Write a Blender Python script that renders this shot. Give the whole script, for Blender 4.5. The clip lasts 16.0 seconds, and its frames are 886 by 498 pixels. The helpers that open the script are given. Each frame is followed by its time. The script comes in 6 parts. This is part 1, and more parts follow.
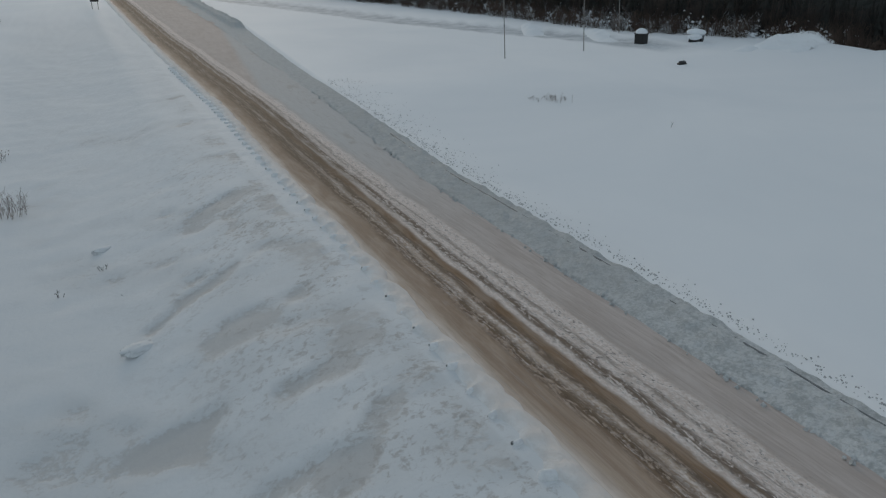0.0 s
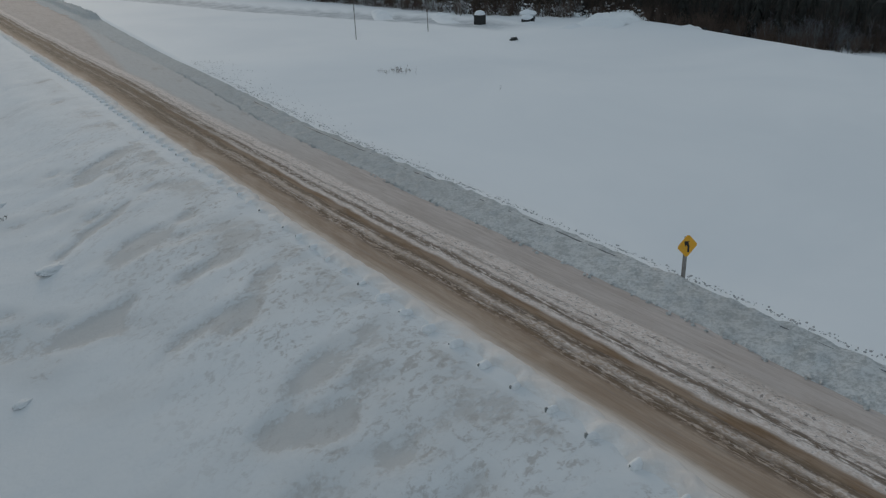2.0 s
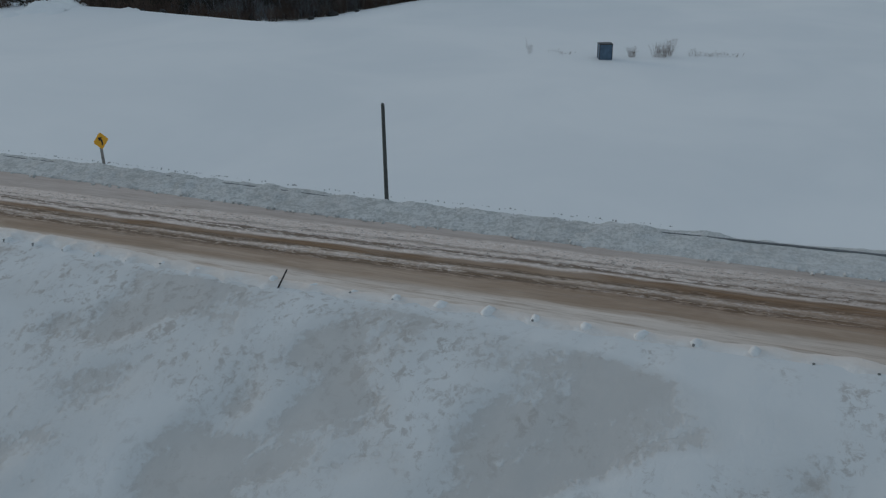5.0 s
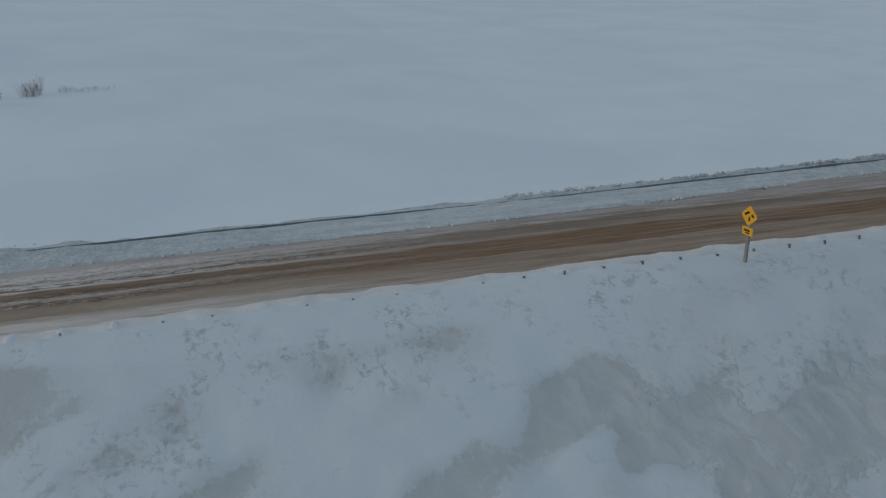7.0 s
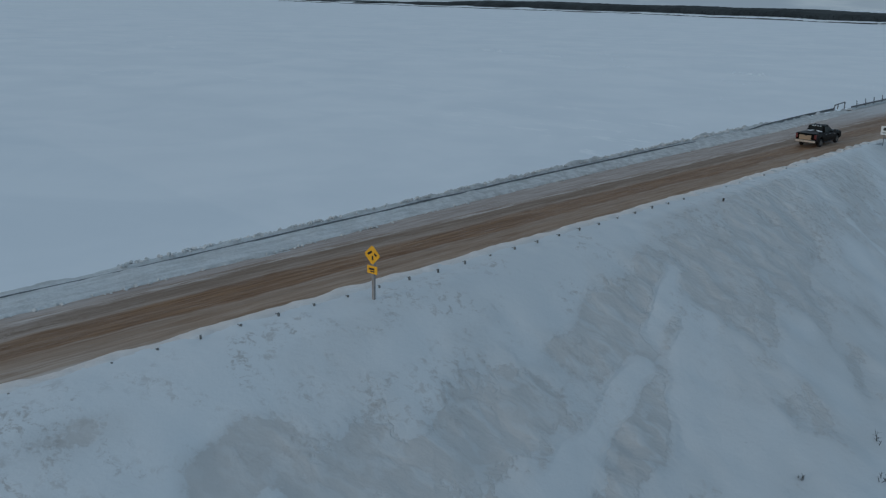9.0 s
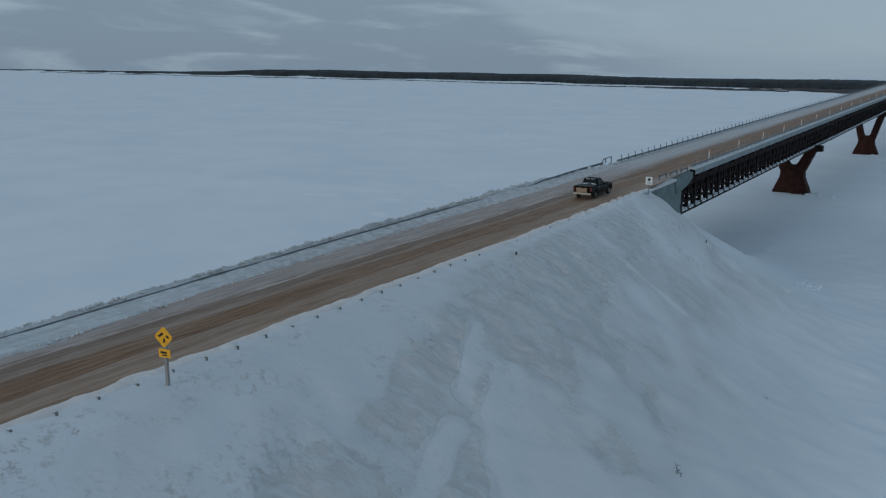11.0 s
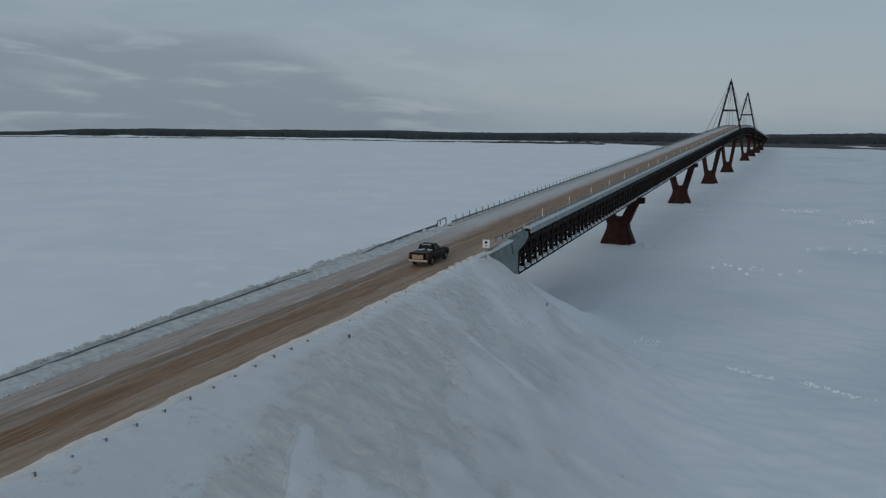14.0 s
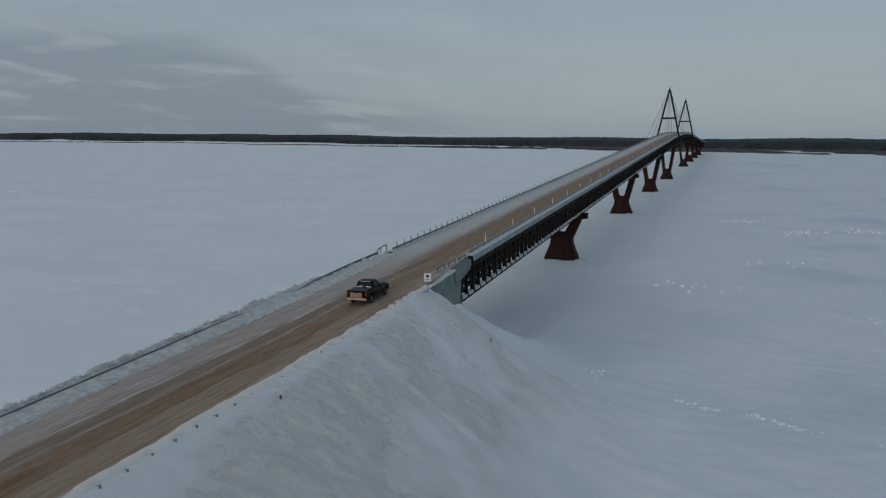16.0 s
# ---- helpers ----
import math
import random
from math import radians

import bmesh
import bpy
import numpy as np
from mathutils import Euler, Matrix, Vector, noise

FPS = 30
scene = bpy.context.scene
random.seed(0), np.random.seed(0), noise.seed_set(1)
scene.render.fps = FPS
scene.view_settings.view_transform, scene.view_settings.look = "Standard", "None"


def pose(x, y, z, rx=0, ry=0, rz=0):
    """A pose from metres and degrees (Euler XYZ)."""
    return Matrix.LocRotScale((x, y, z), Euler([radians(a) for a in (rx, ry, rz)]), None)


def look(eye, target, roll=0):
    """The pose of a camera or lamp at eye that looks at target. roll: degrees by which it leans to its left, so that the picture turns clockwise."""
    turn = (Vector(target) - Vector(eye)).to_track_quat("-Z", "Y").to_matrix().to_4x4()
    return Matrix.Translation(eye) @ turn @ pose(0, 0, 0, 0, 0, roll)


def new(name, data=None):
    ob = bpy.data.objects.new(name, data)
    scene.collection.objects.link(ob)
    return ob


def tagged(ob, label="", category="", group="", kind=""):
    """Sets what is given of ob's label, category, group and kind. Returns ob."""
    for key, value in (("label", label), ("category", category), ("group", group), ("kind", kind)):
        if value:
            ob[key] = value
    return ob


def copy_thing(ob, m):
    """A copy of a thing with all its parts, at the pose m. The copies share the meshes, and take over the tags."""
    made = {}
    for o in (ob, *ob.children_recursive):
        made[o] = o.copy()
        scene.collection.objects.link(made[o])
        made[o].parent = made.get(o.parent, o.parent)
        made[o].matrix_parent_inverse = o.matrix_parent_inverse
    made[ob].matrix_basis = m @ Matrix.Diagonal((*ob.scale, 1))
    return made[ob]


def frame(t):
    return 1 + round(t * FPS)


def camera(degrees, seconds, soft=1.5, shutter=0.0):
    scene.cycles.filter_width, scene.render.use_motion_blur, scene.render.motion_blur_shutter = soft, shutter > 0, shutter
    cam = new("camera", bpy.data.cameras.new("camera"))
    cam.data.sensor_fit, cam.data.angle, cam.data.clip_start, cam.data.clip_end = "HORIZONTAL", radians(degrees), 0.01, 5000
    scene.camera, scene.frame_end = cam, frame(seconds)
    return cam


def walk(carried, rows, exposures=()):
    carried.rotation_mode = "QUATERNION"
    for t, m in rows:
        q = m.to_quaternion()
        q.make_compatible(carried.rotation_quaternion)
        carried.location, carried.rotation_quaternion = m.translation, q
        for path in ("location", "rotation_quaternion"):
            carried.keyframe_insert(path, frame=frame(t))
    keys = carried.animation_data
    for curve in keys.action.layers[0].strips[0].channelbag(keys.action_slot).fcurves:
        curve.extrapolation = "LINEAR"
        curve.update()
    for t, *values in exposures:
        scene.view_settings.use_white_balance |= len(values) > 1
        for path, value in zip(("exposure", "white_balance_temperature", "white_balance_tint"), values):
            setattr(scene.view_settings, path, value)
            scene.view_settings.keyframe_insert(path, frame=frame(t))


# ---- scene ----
cam = camera(55.0, 16.0, 1.25)
PATH = [
    (0, (19.776, -140.849, 12.539), (19.047, -142.572, 11.833), -0.8),
    (0.5, (20.723, -138.275, 12.525), (19.934, -139.971, 11.817), -0.6),
    (1, (21.694, -135.644, 12.372), (20.851, -137.313, 11.661), -0.8),
    (1.5, (22.872, -132.766, 12.283), (21.957, -134.393, 11.565), -0.9),
    (2, (24.146, -129.719, 12.18), (23.154, -131.298, 11.458), -1.0),
    (2.5, (25.585, -126.648, 12.167), (24.498, -128.161, 11.438), -1.2),
    (3, (27.107, -123.657, 12.121), (25.902, -125.073, 11.385), -1.4),
    (3.2, (27.78, -122.531, 12.062), (26.533, -123.908, 11.321), -1.4),
    (5.3, (36.473, -111.808, 12.173), (34.722, -112.411, 11.418), -0.8),
    (5.5, (37.326, -111.168, 12.137), (35.541, -111.662, 11.384), -0.7),
    (6, (39.599, -109.917, 12.253), (37.753, -110.121, 11.51), -0.7),
    (6.5, (41.132, -109.243, 12.463), (39.273, -109.102, 11.739), -0.4),
    (7, (40.939, -109.03, 12.539), (39.126, -108.544, 11.847), 0.2),
    (7.5, (40.528, -109.38, 12.544), (38.79, -108.652, 11.874), 0.8),
    (8, (40.285, -109.546, 12.451), (38.652, -108.588, 11.807), 1.1),
    (8.5, (40.189, -109.664, 12.586), (38.677, -108.507, 11.974), 1.3),
    (9, (39.857, -109.763, 12.425), (38.443, -108.468, 11.86), 1.2),
    (9.5, (39.505, -109.594, 12.181), (38.192, -108.176, 11.663), 1.0),
    (10, (39.039, -109.343, 12.107), (37.823, -107.83, 11.627), 0.9),
    (10.2, (39.031, -109.273, 12.166), (37.845, -107.732, 11.701), 0.8),
    (12.5, (37.236, -106.73, 12.083), (36.344, -104.971, 11.75), 0.2),
    (13, (36.753, -104.982, 11.846), (35.912, -103.194, 11.537), -0.1),
    (13.5, (36.249, -104.093, 12.232), (35.451, -102.284, 11.935), 0.1),
    (14, (36.034, -103.301, 12.681), (35.283, -101.469, 12.398), -0.0),
    (14.5, (35.806, -102.365, 13.21), (35.089, -100.519, 12.932), -0.0),
    (15, (35.56, -101.514, 14.0), (34.867, -99.659, 13.719), 0.1),
    (15.5, (35.368, -100.946, 14.817), (34.704, -99.081, 14.536), 0.3),
    (16, (35.128, -99.847, 15.326), (34.499, -97.968, 15.05), -0.0),
]
walk(cam, [(t, look(eye, target, roll)) for t, eye, target, roll in PATH],
     [(0, 0.07, 6470, 11), (3.2, 0.07, 6490, 11), (5.5, 0.0, 6150, 10), (8, 0.0, 5920, 8), (10, -0.05, 5480, 6), (12.5, 0.02, 5920, 8), (16, -0.06, 6160, 10)])

# ---------------------------------------------------------------- light
SUN_ELEV, SUN_AZ = 13.0, 187.0      # low southern sun behind cloud
world = bpy.data.worlds.new("world")
scene.world = world
world.use_nodes = True
wt = world.node_tree
wt.nodes.clear()


def wn(kind, **kw):
    n = wt.nodes.new(kind)
    for k, v in kw.items():
        n.inputs[k].default_value = v
    return n


def wmath(op, a, b=None):
    n = wt.nodes.new("ShaderNodeMath")
    n.operation = op
    for i, v in enumerate((a, b)):
        if v is None:
            continue
        if isinstance(v, (int, float)):
            n.inputs[i].default_value = v
        else:
            wt.links.new(v, n.inputs[i])
    return n.outputs[0]


def wmix(fac, a, b):
    n = wt.nodes.new("ShaderNodeMix")
    n.data_type = "RGBA"
    for i, v in ((0, fac), (6, a), (7, b)):
        if isinstance(v, (int, float, tuple)):
            n.inputs[i].default_value = v
        else:
            wt.links.new(v, n.inputs[i])
    return n.outputs[2]


sky = wt.nodes.new("ShaderNodeTexSky")
sky.sky_type = "NISHITA"
sky.sun_disc = False
sky.sun_elevation = radians(SUN_ELEV)
sky.sun_rotation = radians(SUN_AZ)
sky.altitude = 150
sky.dust_density = 2.0
skyc = wmix(1.0, (0.055, 0.055, 0.055, 1), sky.outputs[0])
skyc.node.blend_type = "MULTIPLY"
co = wt.nodes.new("ShaderNodeTexCoord")
sep = wt.nodes.new("ShaderNodeSeparateXYZ")
wt.links.new(co.outputs["Generated"], sep.inputs[0])
# cloud sheet seen in perspective: flat layer coordinates x/(z+k), y/(z+k)
den = wmath("ADD", wmath("MAXIMUM", sep.outputs[2], 0.0), 0.16)
comb = wt.nodes.new("ShaderNodeCombineXYZ")
wt.links.new(wmath("DIVIDE", sep.outputs[0], den), comb.inputs[0])
wt.links.new(wmath("DIVIDE", sep.outputs[1], den), comb.inputs[1])
big = wn("ShaderNodeTexNoise", Scale=0.62, Detail=5.0, Roughness=0.5, Distortion=0.5)
fine = wn("ShaderNodeTexNoise", Scale=2.2, Detail=6.0, Roughness=0.6, Distortion=0.6)
for n in (big, fine):
    wt.links.new(comb.outputs[0], n.inputs["Vector"])
ramp = wt.nodes.new("ShaderNodeValToRGB")
ramp.color_ramp.elements[0].position, ramp.color_ramp.elements[1].position = 0.44, 0.58
west = wmath("MINIMUM", wmath("MAXIMUM", wmath("MULTIPLY", wmath("SUBTRACT", wmath("MULTIPLY", sep.outputs[0], -1.0), 0.12), 2.2), 0.0), 1.0)
wt.links.new(wmath("ADD", wmath("MULTIPLY", west, 0.10), wmath("ADD", wmath("MULTIPLY", big.outputs[0], 0.72), wmath("MULTIPLY", fine.outputs[0], 0.22))), ramp.inputs[0])
up = wmath("MINIMUM", wmath("MULTIPLY", wmath("MAXIMUM", sep.outputs[2], 0.0), 4.5), 1.0)
veil = wmix(up, (0.368, 0.415, 0.432, 1), (0.308, 0.374, 0.420, 1))
dark = wmath("MULTIPLY", ramp.outputs[0], wmath("ADD", 0.18, wmath("MULTIPLY", west, 0.60)))
# a dark bank of cloud low in the north-west, torn by pale streaks
az = wmath("MULTIPLY", wmath("ARCTAN2", sep.outputs[0], sep.outputs[1]), 57.2958)
el = wmath("MULTIPLY", wmath("ARCSINE", sep.outputs[2]), 57.2958)


def wstep(v, lo, hi):
    n = wt.nodes.new("ShaderNodeMapRange")
    n.interpolation_type = "SMOOTHSTEP"
    wt.links.new(v, n.inputs[0])
    n.inputs[1].default_value, n.inputs[2].default_value = lo, hi
    return n.outputs[0]


lay = wt.nodes.new("ShaderNodeCombineXYZ")
wt.links.new(wmath("MULTIPLY", az, 0.11), lay.inputs[0])
wt.links.new(wmath("ADD", wmath("MULTIPLY", el, 0.62), wmath("MULTIPLY", az, 0.025)), lay.inputs[1])
torn = wn("ShaderNodeTexNoise", Scale=0.9, Detail=6.0, Roughness=0.55, Distortion=0.5)
wt.links.new(lay.outputs[0], torn.inputs["Vector"])
rim = wmath("ADD", wmath("ADD", 0.9, wmath("MULTIPLY", wmath("SUBTRACT", 1.0, wstep(az, -25.0, -8.0)), 1.3)), wmath("MULTIPLY", wmath("SUBTRACT", 1.0, wstep(az, -36.0, -23.0)), 4.0))
gap = wmath("ADD", wmath("SUBTRACT", rim, el), wmath("MULTIPLY", wmath("SUBTRACT", torn.outputs[0], 0.5), 3.4))
mass = wmath("MULTIPLY", wstep(gap, -0.9, 1.5), wmath("ADD", 0.45, wmath("MULTIPLY", wmath("SUBTRACT", 1.0, wstep(az, -28.0, -14.0)), 0.55)))
mass = wmath("MULTIPLY", mass, wmath("SUBTRACT", 1.0, wmath("MULTIPLY", wstep(torn.outputs[0], 0.50, 0.72), 0.65)))
high = wmath("MULTIPLY", wmath("MULTIPLY", wstep(el, 6.6, 8.6), wmath("SUBTRACT", 1.0, wstep(az, -42.0, -33.0))), wstep(torn.outputs[0], 0.62, 0.45))
mass = wmath("MAXIMUM", mass, wmath("MULTIPLY", high, 0.9))
dark = wmath("MAXIMUM", wmath("MULTIPLY", dark, 0.35), wmath("MULTIPLY", mass, 0.70))
shine = wmath("MULTIPLY", wmath("MULTIPLY", wstep(torn.outputs[0], 0.50, 0.78), wmath("SUBTRACT", 1.0, wstep(az, -26.0, -12.0))), wmath("SUBTRACT", 1.0, wstep(el, 6.0, 9.0)))
cloud = wmix(wmath("MULTIPLY", shine, 0.36), wmix(dark, veil, (0.185, 0.230, 0.276, 1)), (0.46, 0.50, 0.515, 1))
bg = wn("ShaderNodeBackground", Strength=1.0)
wt.links.new(wmix(0.86, skyc, cloud), bg.inputs[0])
wt.links.new(bg.outputs[0], wt.nodes.new("ShaderNodeOutputWorld").inputs[0])

sun = new("sun", bpy.data.lights.new("sun", "SUN"))
sun.data.energy, sun.data.angle, sun.data.color = 0.55, radians(14), (1.0, 0.86, 0.70)
sun.matrix_world = look((0, 0, 0), (-math.sin(radians(SUN_AZ)) * math.cos(radians(SUN_ELEV)), -math.cos(radians(SUN_AZ)) * math.cos(radians(SUN_ELEV)), -math.sin(radians(SUN_ELEV))))

# ---------------------------------------------------------------- materials


class Mat:
    """A node material with short helpers."""

    def __init__(self, name, colour=(0.5, 0.5, 0.5), rough=0.8, metal=0.0):
        self.m = bpy.data.materials.new(name)
        self.m.use_nodes = True
        self.t = self.m.node_tree
        self.b = self.t.nodes["Principled BSDF"]
        self.b.inputs["Base Color"].default_value = (*colour, 1)
        self.b.inputs["Roughness"].default_value = rough
        self.b.inputs["Metallic"].default_value = metal
        g = self.t.nodes.new("ShaderNodeNewGeometry")
        self.pos = g.outputs["Position"]
        self.island = g.outputs["Random Per Island"]
        self.rand = self.t.nodes.new("ShaderNodeObjectInfo").outputs["Random"]

    def put(self, value, socket):
        if isinstance(value, (int, float)):
            socket.default_value = value
        elif isinstance(value, tuple):
            socket.default_value = (*value, 1) if len(value) == 3 and len(socket.default_value) == 4 else value
        else:
            self.t.links.new(value, socket)

    def math(self, op, a, b=0.0, clamp=False):
        n = self.t.nodes.new("ShaderNodeMath")
        n.operation, n.use_clamp = op, clamp
        self.put(a, n.inputs[0])
        self.put(b, n.inputs[1])
        return n.outputs[0]

    def scaled(self, v, x, y, z):
        n = self.t.nodes.new("ShaderNodeVectorMath")
        n.operation = "MULTIPLY"
        self.put(v, n.inputs[0])
        n.inputs[1].default_value = (x, y, z)
        return n.outputs[0]

    def shifted(self, v, x, y, z):
        n = self.t.nodes.new("ShaderNodeVectorMath")
        n.operation = "SUBTRACT"
        self.put(v, n.inputs[0])
        n.inputs[1].default_value = (x, y, z)
        return n.outputs[0]

    def noise(self, scale, detail=4.0, rough=0.55, vec=None, distortion=0.0):
        n = self.t.nodes.new("ShaderNodeTexNoise")
        self.put(vec if vec is not None else self.pos, n.inputs["Vector"])
        n.inputs["Scale"].default_value, n.inputs["Detail"].default_value = scale, detail
        n.inputs["Roughness"].default_value, n.inputs["Distortion"].default_value = rough, distortion
        return n.outputs[0]

    def step(self, v, lo, hi):
        n = self.t.nodes.new("ShaderNodeMapRange")
        n.interpolation_type = "SMOOTHSTEP"
        self.put(v, n.inputs[0])
        n.inputs[1].default_value, n.inputs[2].default_value = lo, hi
        return n.outputs[0]

    def mix(self, fac, a, b):
        n = self.t.nodes.new("ShaderNodeMix")
        n.data_type = "RGBA"
        self.put(fac, n.inputs[0])
        self.put(a, n.inputs[6])
        self.put(b, n.inputs[7])
        return n.outputs[2]

    def xyz(self, v=None):
        n = self.t.nodes.new("ShaderNodeSeparateXYZ")
        self.put(self.pos if v is None else v, n.inputs[0])
        return n.outputs

    def attribute(self, name):
        n = self.t.nodes.new("ShaderNodeAttribute")
        n.attribute_name = name
        return n.outputs["Fac"]

    def uv(self):
        return self.t.nodes.new("ShaderNodeUVMap").outputs[0]

    def colour(self, v):
        self.put(v, self.b.inputs["Base Color"])

    def rough(self, v):
        self.put(v, self.b.inputs["Roughness"])

    def bump(self, height, strength=0.3, distance=0.1):
        n = self.t.nodes.new("ShaderNodeBump")
        n.inputs["Strength"].default_value, n.inputs["Distance"].default_value = strength, distance
        self.put(height, n.inputs["Height"])
        self.t.links.new(n.outputs[0], self.b.inputs["Normal"])


def plain(name, colour, rough=0.6, metal=0.0, vary=0.25, scale=6.0, bump=0.1):
    """Painted, wooden or metal surface with two scales of mottling."""
    a = Mat(name, colour, rough, metal)
    k = a.math("ADD", a.math("MULTIPLY", a.noise(scale), 0.6), a.math("MULTIPLY", a.noise(scale * 7), 0.4))
    dark = tuple(c * (1 - vary) for c in colour)
    lite = tuple(min(1, c * (1 + vary)) for c in colour)
    a.colour(a.mix(a.step(k, 0.3, 0.7), dark, lite))
    a.rough(a.math("ADD", a.math("MULTIPLY", k, 0.2), rough - 0.1))
    if bump:
        a.bump(a.noise(scale * 9), bump, 0.02)
    return a.m


SNOW = (0.80, 0.83, 0.87)


def make_ground_mat():
    a = Mat("snow_ground", SNOW, 0.75)
    o = a.xyz()
    big = a.noise(0.035, 4, 0.55, distortion=0.6)
    mid = a.noise(0.32, 4, 0.52, distortion=0.4)
    fine = a.noise(2.4, 6, 0.68)
    snow = a.mix(a.step(big, 0.3, 0.7), (0.865, 0.88, 0.895), (0.93, 0.935, 0.94))
    # old river ice showing through thin snow
    ice = a.math("MULTIPLY", a.step(a.math("MULTIPLY", o[2], -1.0), 12.4, 13.1), a.step(a.noise(0.016, 6, 0.62, distortion=1.4), 0.47, 0.70))
    scoured = a.math("MULTIPLY", a.step(o[0], 0.0, 60.0), a.step(a.math("MULTIPLY", o[0], -1.0), -260.0, -60.0))
    snow = a.mix(a.math("MULTIPLY", ice, a.math("ADD", 0.10, a.math("MULTIPLY", scoured, 0.76))), snow, (0.60, 0.66, 0.73))
    # duller grey-blue low down, east of the road and bridge
    low_east = a.math("MULTIPLY", a.step(o[0], 2.0, 16.0), a.math("MULTIPLY", a.step(a.math("MULTIPLY", o[2], -1.0), 10.5, 13.2), a.step(o[1], -70.0, -30.0)))
    snow = a.mix(a.math("MULTIPLY", low_east, 0.42), snow, (0.62, 0.66, 0.70))
    # darker grey-blue ellipse on the ice beside and under the bridge
    patch_reach = a.t.nodes.new("ShaderNodeVectorMath")
    patch_reach.operation = "LENGTH"
    a.put(a.scaled(a.shifted(a.pos, 15.0, 28.0, 0.0), 1 / 24.0, 1 / 48.0, 0.0), patch_reach.inputs[0])
    dull_patch = a.math("SUBTRACT", 1.0, a.step(a.math("ADD", patch_reach.outputs["Value"], a.math("MULTIPLY", a.math("SUBTRACT", a.noise(0.05, 5, 0.6, distortion=0.8), 0.5), 1.0)), 0.35, 1.15))
    dull_patch = a.math("MULTIPLY", dull_patch, a.step(a.math("MULTIPLY", o[2], -1.0), 11.0, 13.2))
    snow = a.mix(a.math("MULTIPLY", dull_patch, 0.36), snow, (0.49, 0.535, 0.58))
    rough_ice = a.math("MULTIPLY", a.step(a.math("MULTIPLY", o[2], -1.0), 12.9, 13.3), a.math("MULTIPLY", a.step(a.noise(0.010, 3, 0.5), 0.52, 0.64), a.step(a.noise(0.16, 5, 0.7, a.scaled(a.pos, 0.5, 1, 1), 0.4), 0.57, 0.63)))
    snow = a.mix(a.math("MULTIPLY", rough_ice, 0.8), snow, (0.98, 0.98, 0.98))
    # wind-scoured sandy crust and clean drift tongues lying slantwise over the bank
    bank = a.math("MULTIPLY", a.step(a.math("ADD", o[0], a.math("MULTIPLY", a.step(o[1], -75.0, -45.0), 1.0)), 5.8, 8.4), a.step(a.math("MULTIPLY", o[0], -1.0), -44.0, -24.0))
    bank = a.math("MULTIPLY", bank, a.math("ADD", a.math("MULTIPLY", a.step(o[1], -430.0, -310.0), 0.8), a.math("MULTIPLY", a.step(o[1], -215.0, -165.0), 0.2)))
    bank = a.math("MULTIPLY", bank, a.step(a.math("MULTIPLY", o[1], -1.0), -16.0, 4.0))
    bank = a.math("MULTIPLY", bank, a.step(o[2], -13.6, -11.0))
    slant = a.t.nodes.new("ShaderNodeCombineXYZ")
    a.put(a.math("SUBTRACT", a.math("MULTIPLY", o[0], 0.55), a.math("MULTIPLY", o[1], 0.83)), slant.inputs[0])
    a.put(a.math("ADD", a.math("MULTIPLY", o[0], 0.83), a.math("MULTIPLY", o[1], 0.55)), slant.inputs[1])
    slant = slant.outputs[0]
    lies = a.attribute("crust")
    ragged = a.noise(0.9, 5, 0.60, a.scaled(slant, 0.8, 1.0, 1.0), 0.6)
    broken = a.noise(4.0, 4, 0.6, distortion=0.4)
    k = a.math("ADD", lies, a.math("ADD", a.math("MULTIPLY", a.math("SUBTRACT", ragged, 0.5), 1.25), a.math("MULTIPLY", a.math("SUBTRACT", broken, 0.5), 0.75)))
    crisp = a.step(a.noise(0.09, 2, 0.5), 0.30, 0.52)
    patch = a.math("ADD", a.math("MULTIPLY", a.step(k, 0.93, 1.20), crisp), a.math("MULTIPLY", a.step(k, 0.78, 1.34), a.math("SUBTRACT", 1.0, crisp)))
    worn = a.step(a.noise(0.5, 5, 0.62, a.scaled(slant, 0.9, 0.8, 1.0), 0.5), 0.34, 0.62)
    tone = a.mix(worn, (0.475, 0.448, 0.422), (0.585, 0.57, 0.555))
    # whole flank toned greyer than the field, darker again near the bridge
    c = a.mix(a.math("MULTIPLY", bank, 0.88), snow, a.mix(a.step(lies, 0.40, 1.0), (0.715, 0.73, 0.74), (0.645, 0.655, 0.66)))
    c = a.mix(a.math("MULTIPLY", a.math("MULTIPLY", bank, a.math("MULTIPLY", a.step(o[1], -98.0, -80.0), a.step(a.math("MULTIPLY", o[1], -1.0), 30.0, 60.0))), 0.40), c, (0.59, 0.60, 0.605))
    ripple = a.noise(0.9, 3, 0.50, a.scaled(slant, 1.3, 0.8, 1.0), 0.3)
    scaly = a.step(o[1], -105.0, -86.0)
    # ripple crests kept paler than hollows: relief shade painted into the sand tone
    sand_and_shade = a.math("SUBTRACT", a.math("ADD", 0.50, a.math("MULTIPLY", worn, 0.32)), a.math("MULTIPLY", scaly, a.math("MULTIPLY", a.step(ripple, 0.48, 0.60), 0.42)))
    sand_and_shade = a.math("MULTIPLY", sand_and_shade, a.math("SUBTRACT", 1.0, a.math("MULTIPLY", a.step(o[1], -75.0, -40.0), 0.46)))
    c = a.mix(a.math("MULTIPLY", a.math("MULTIPLY", a.step(lies, 0.35, 1.0), a.step(o[1], -85.0, -60.0)), 0.22), c, (0.60, 0.58, 0.56))
    c = a.mix(a.math("MULTIPLY", patch, sand_and_shade), c, tone)
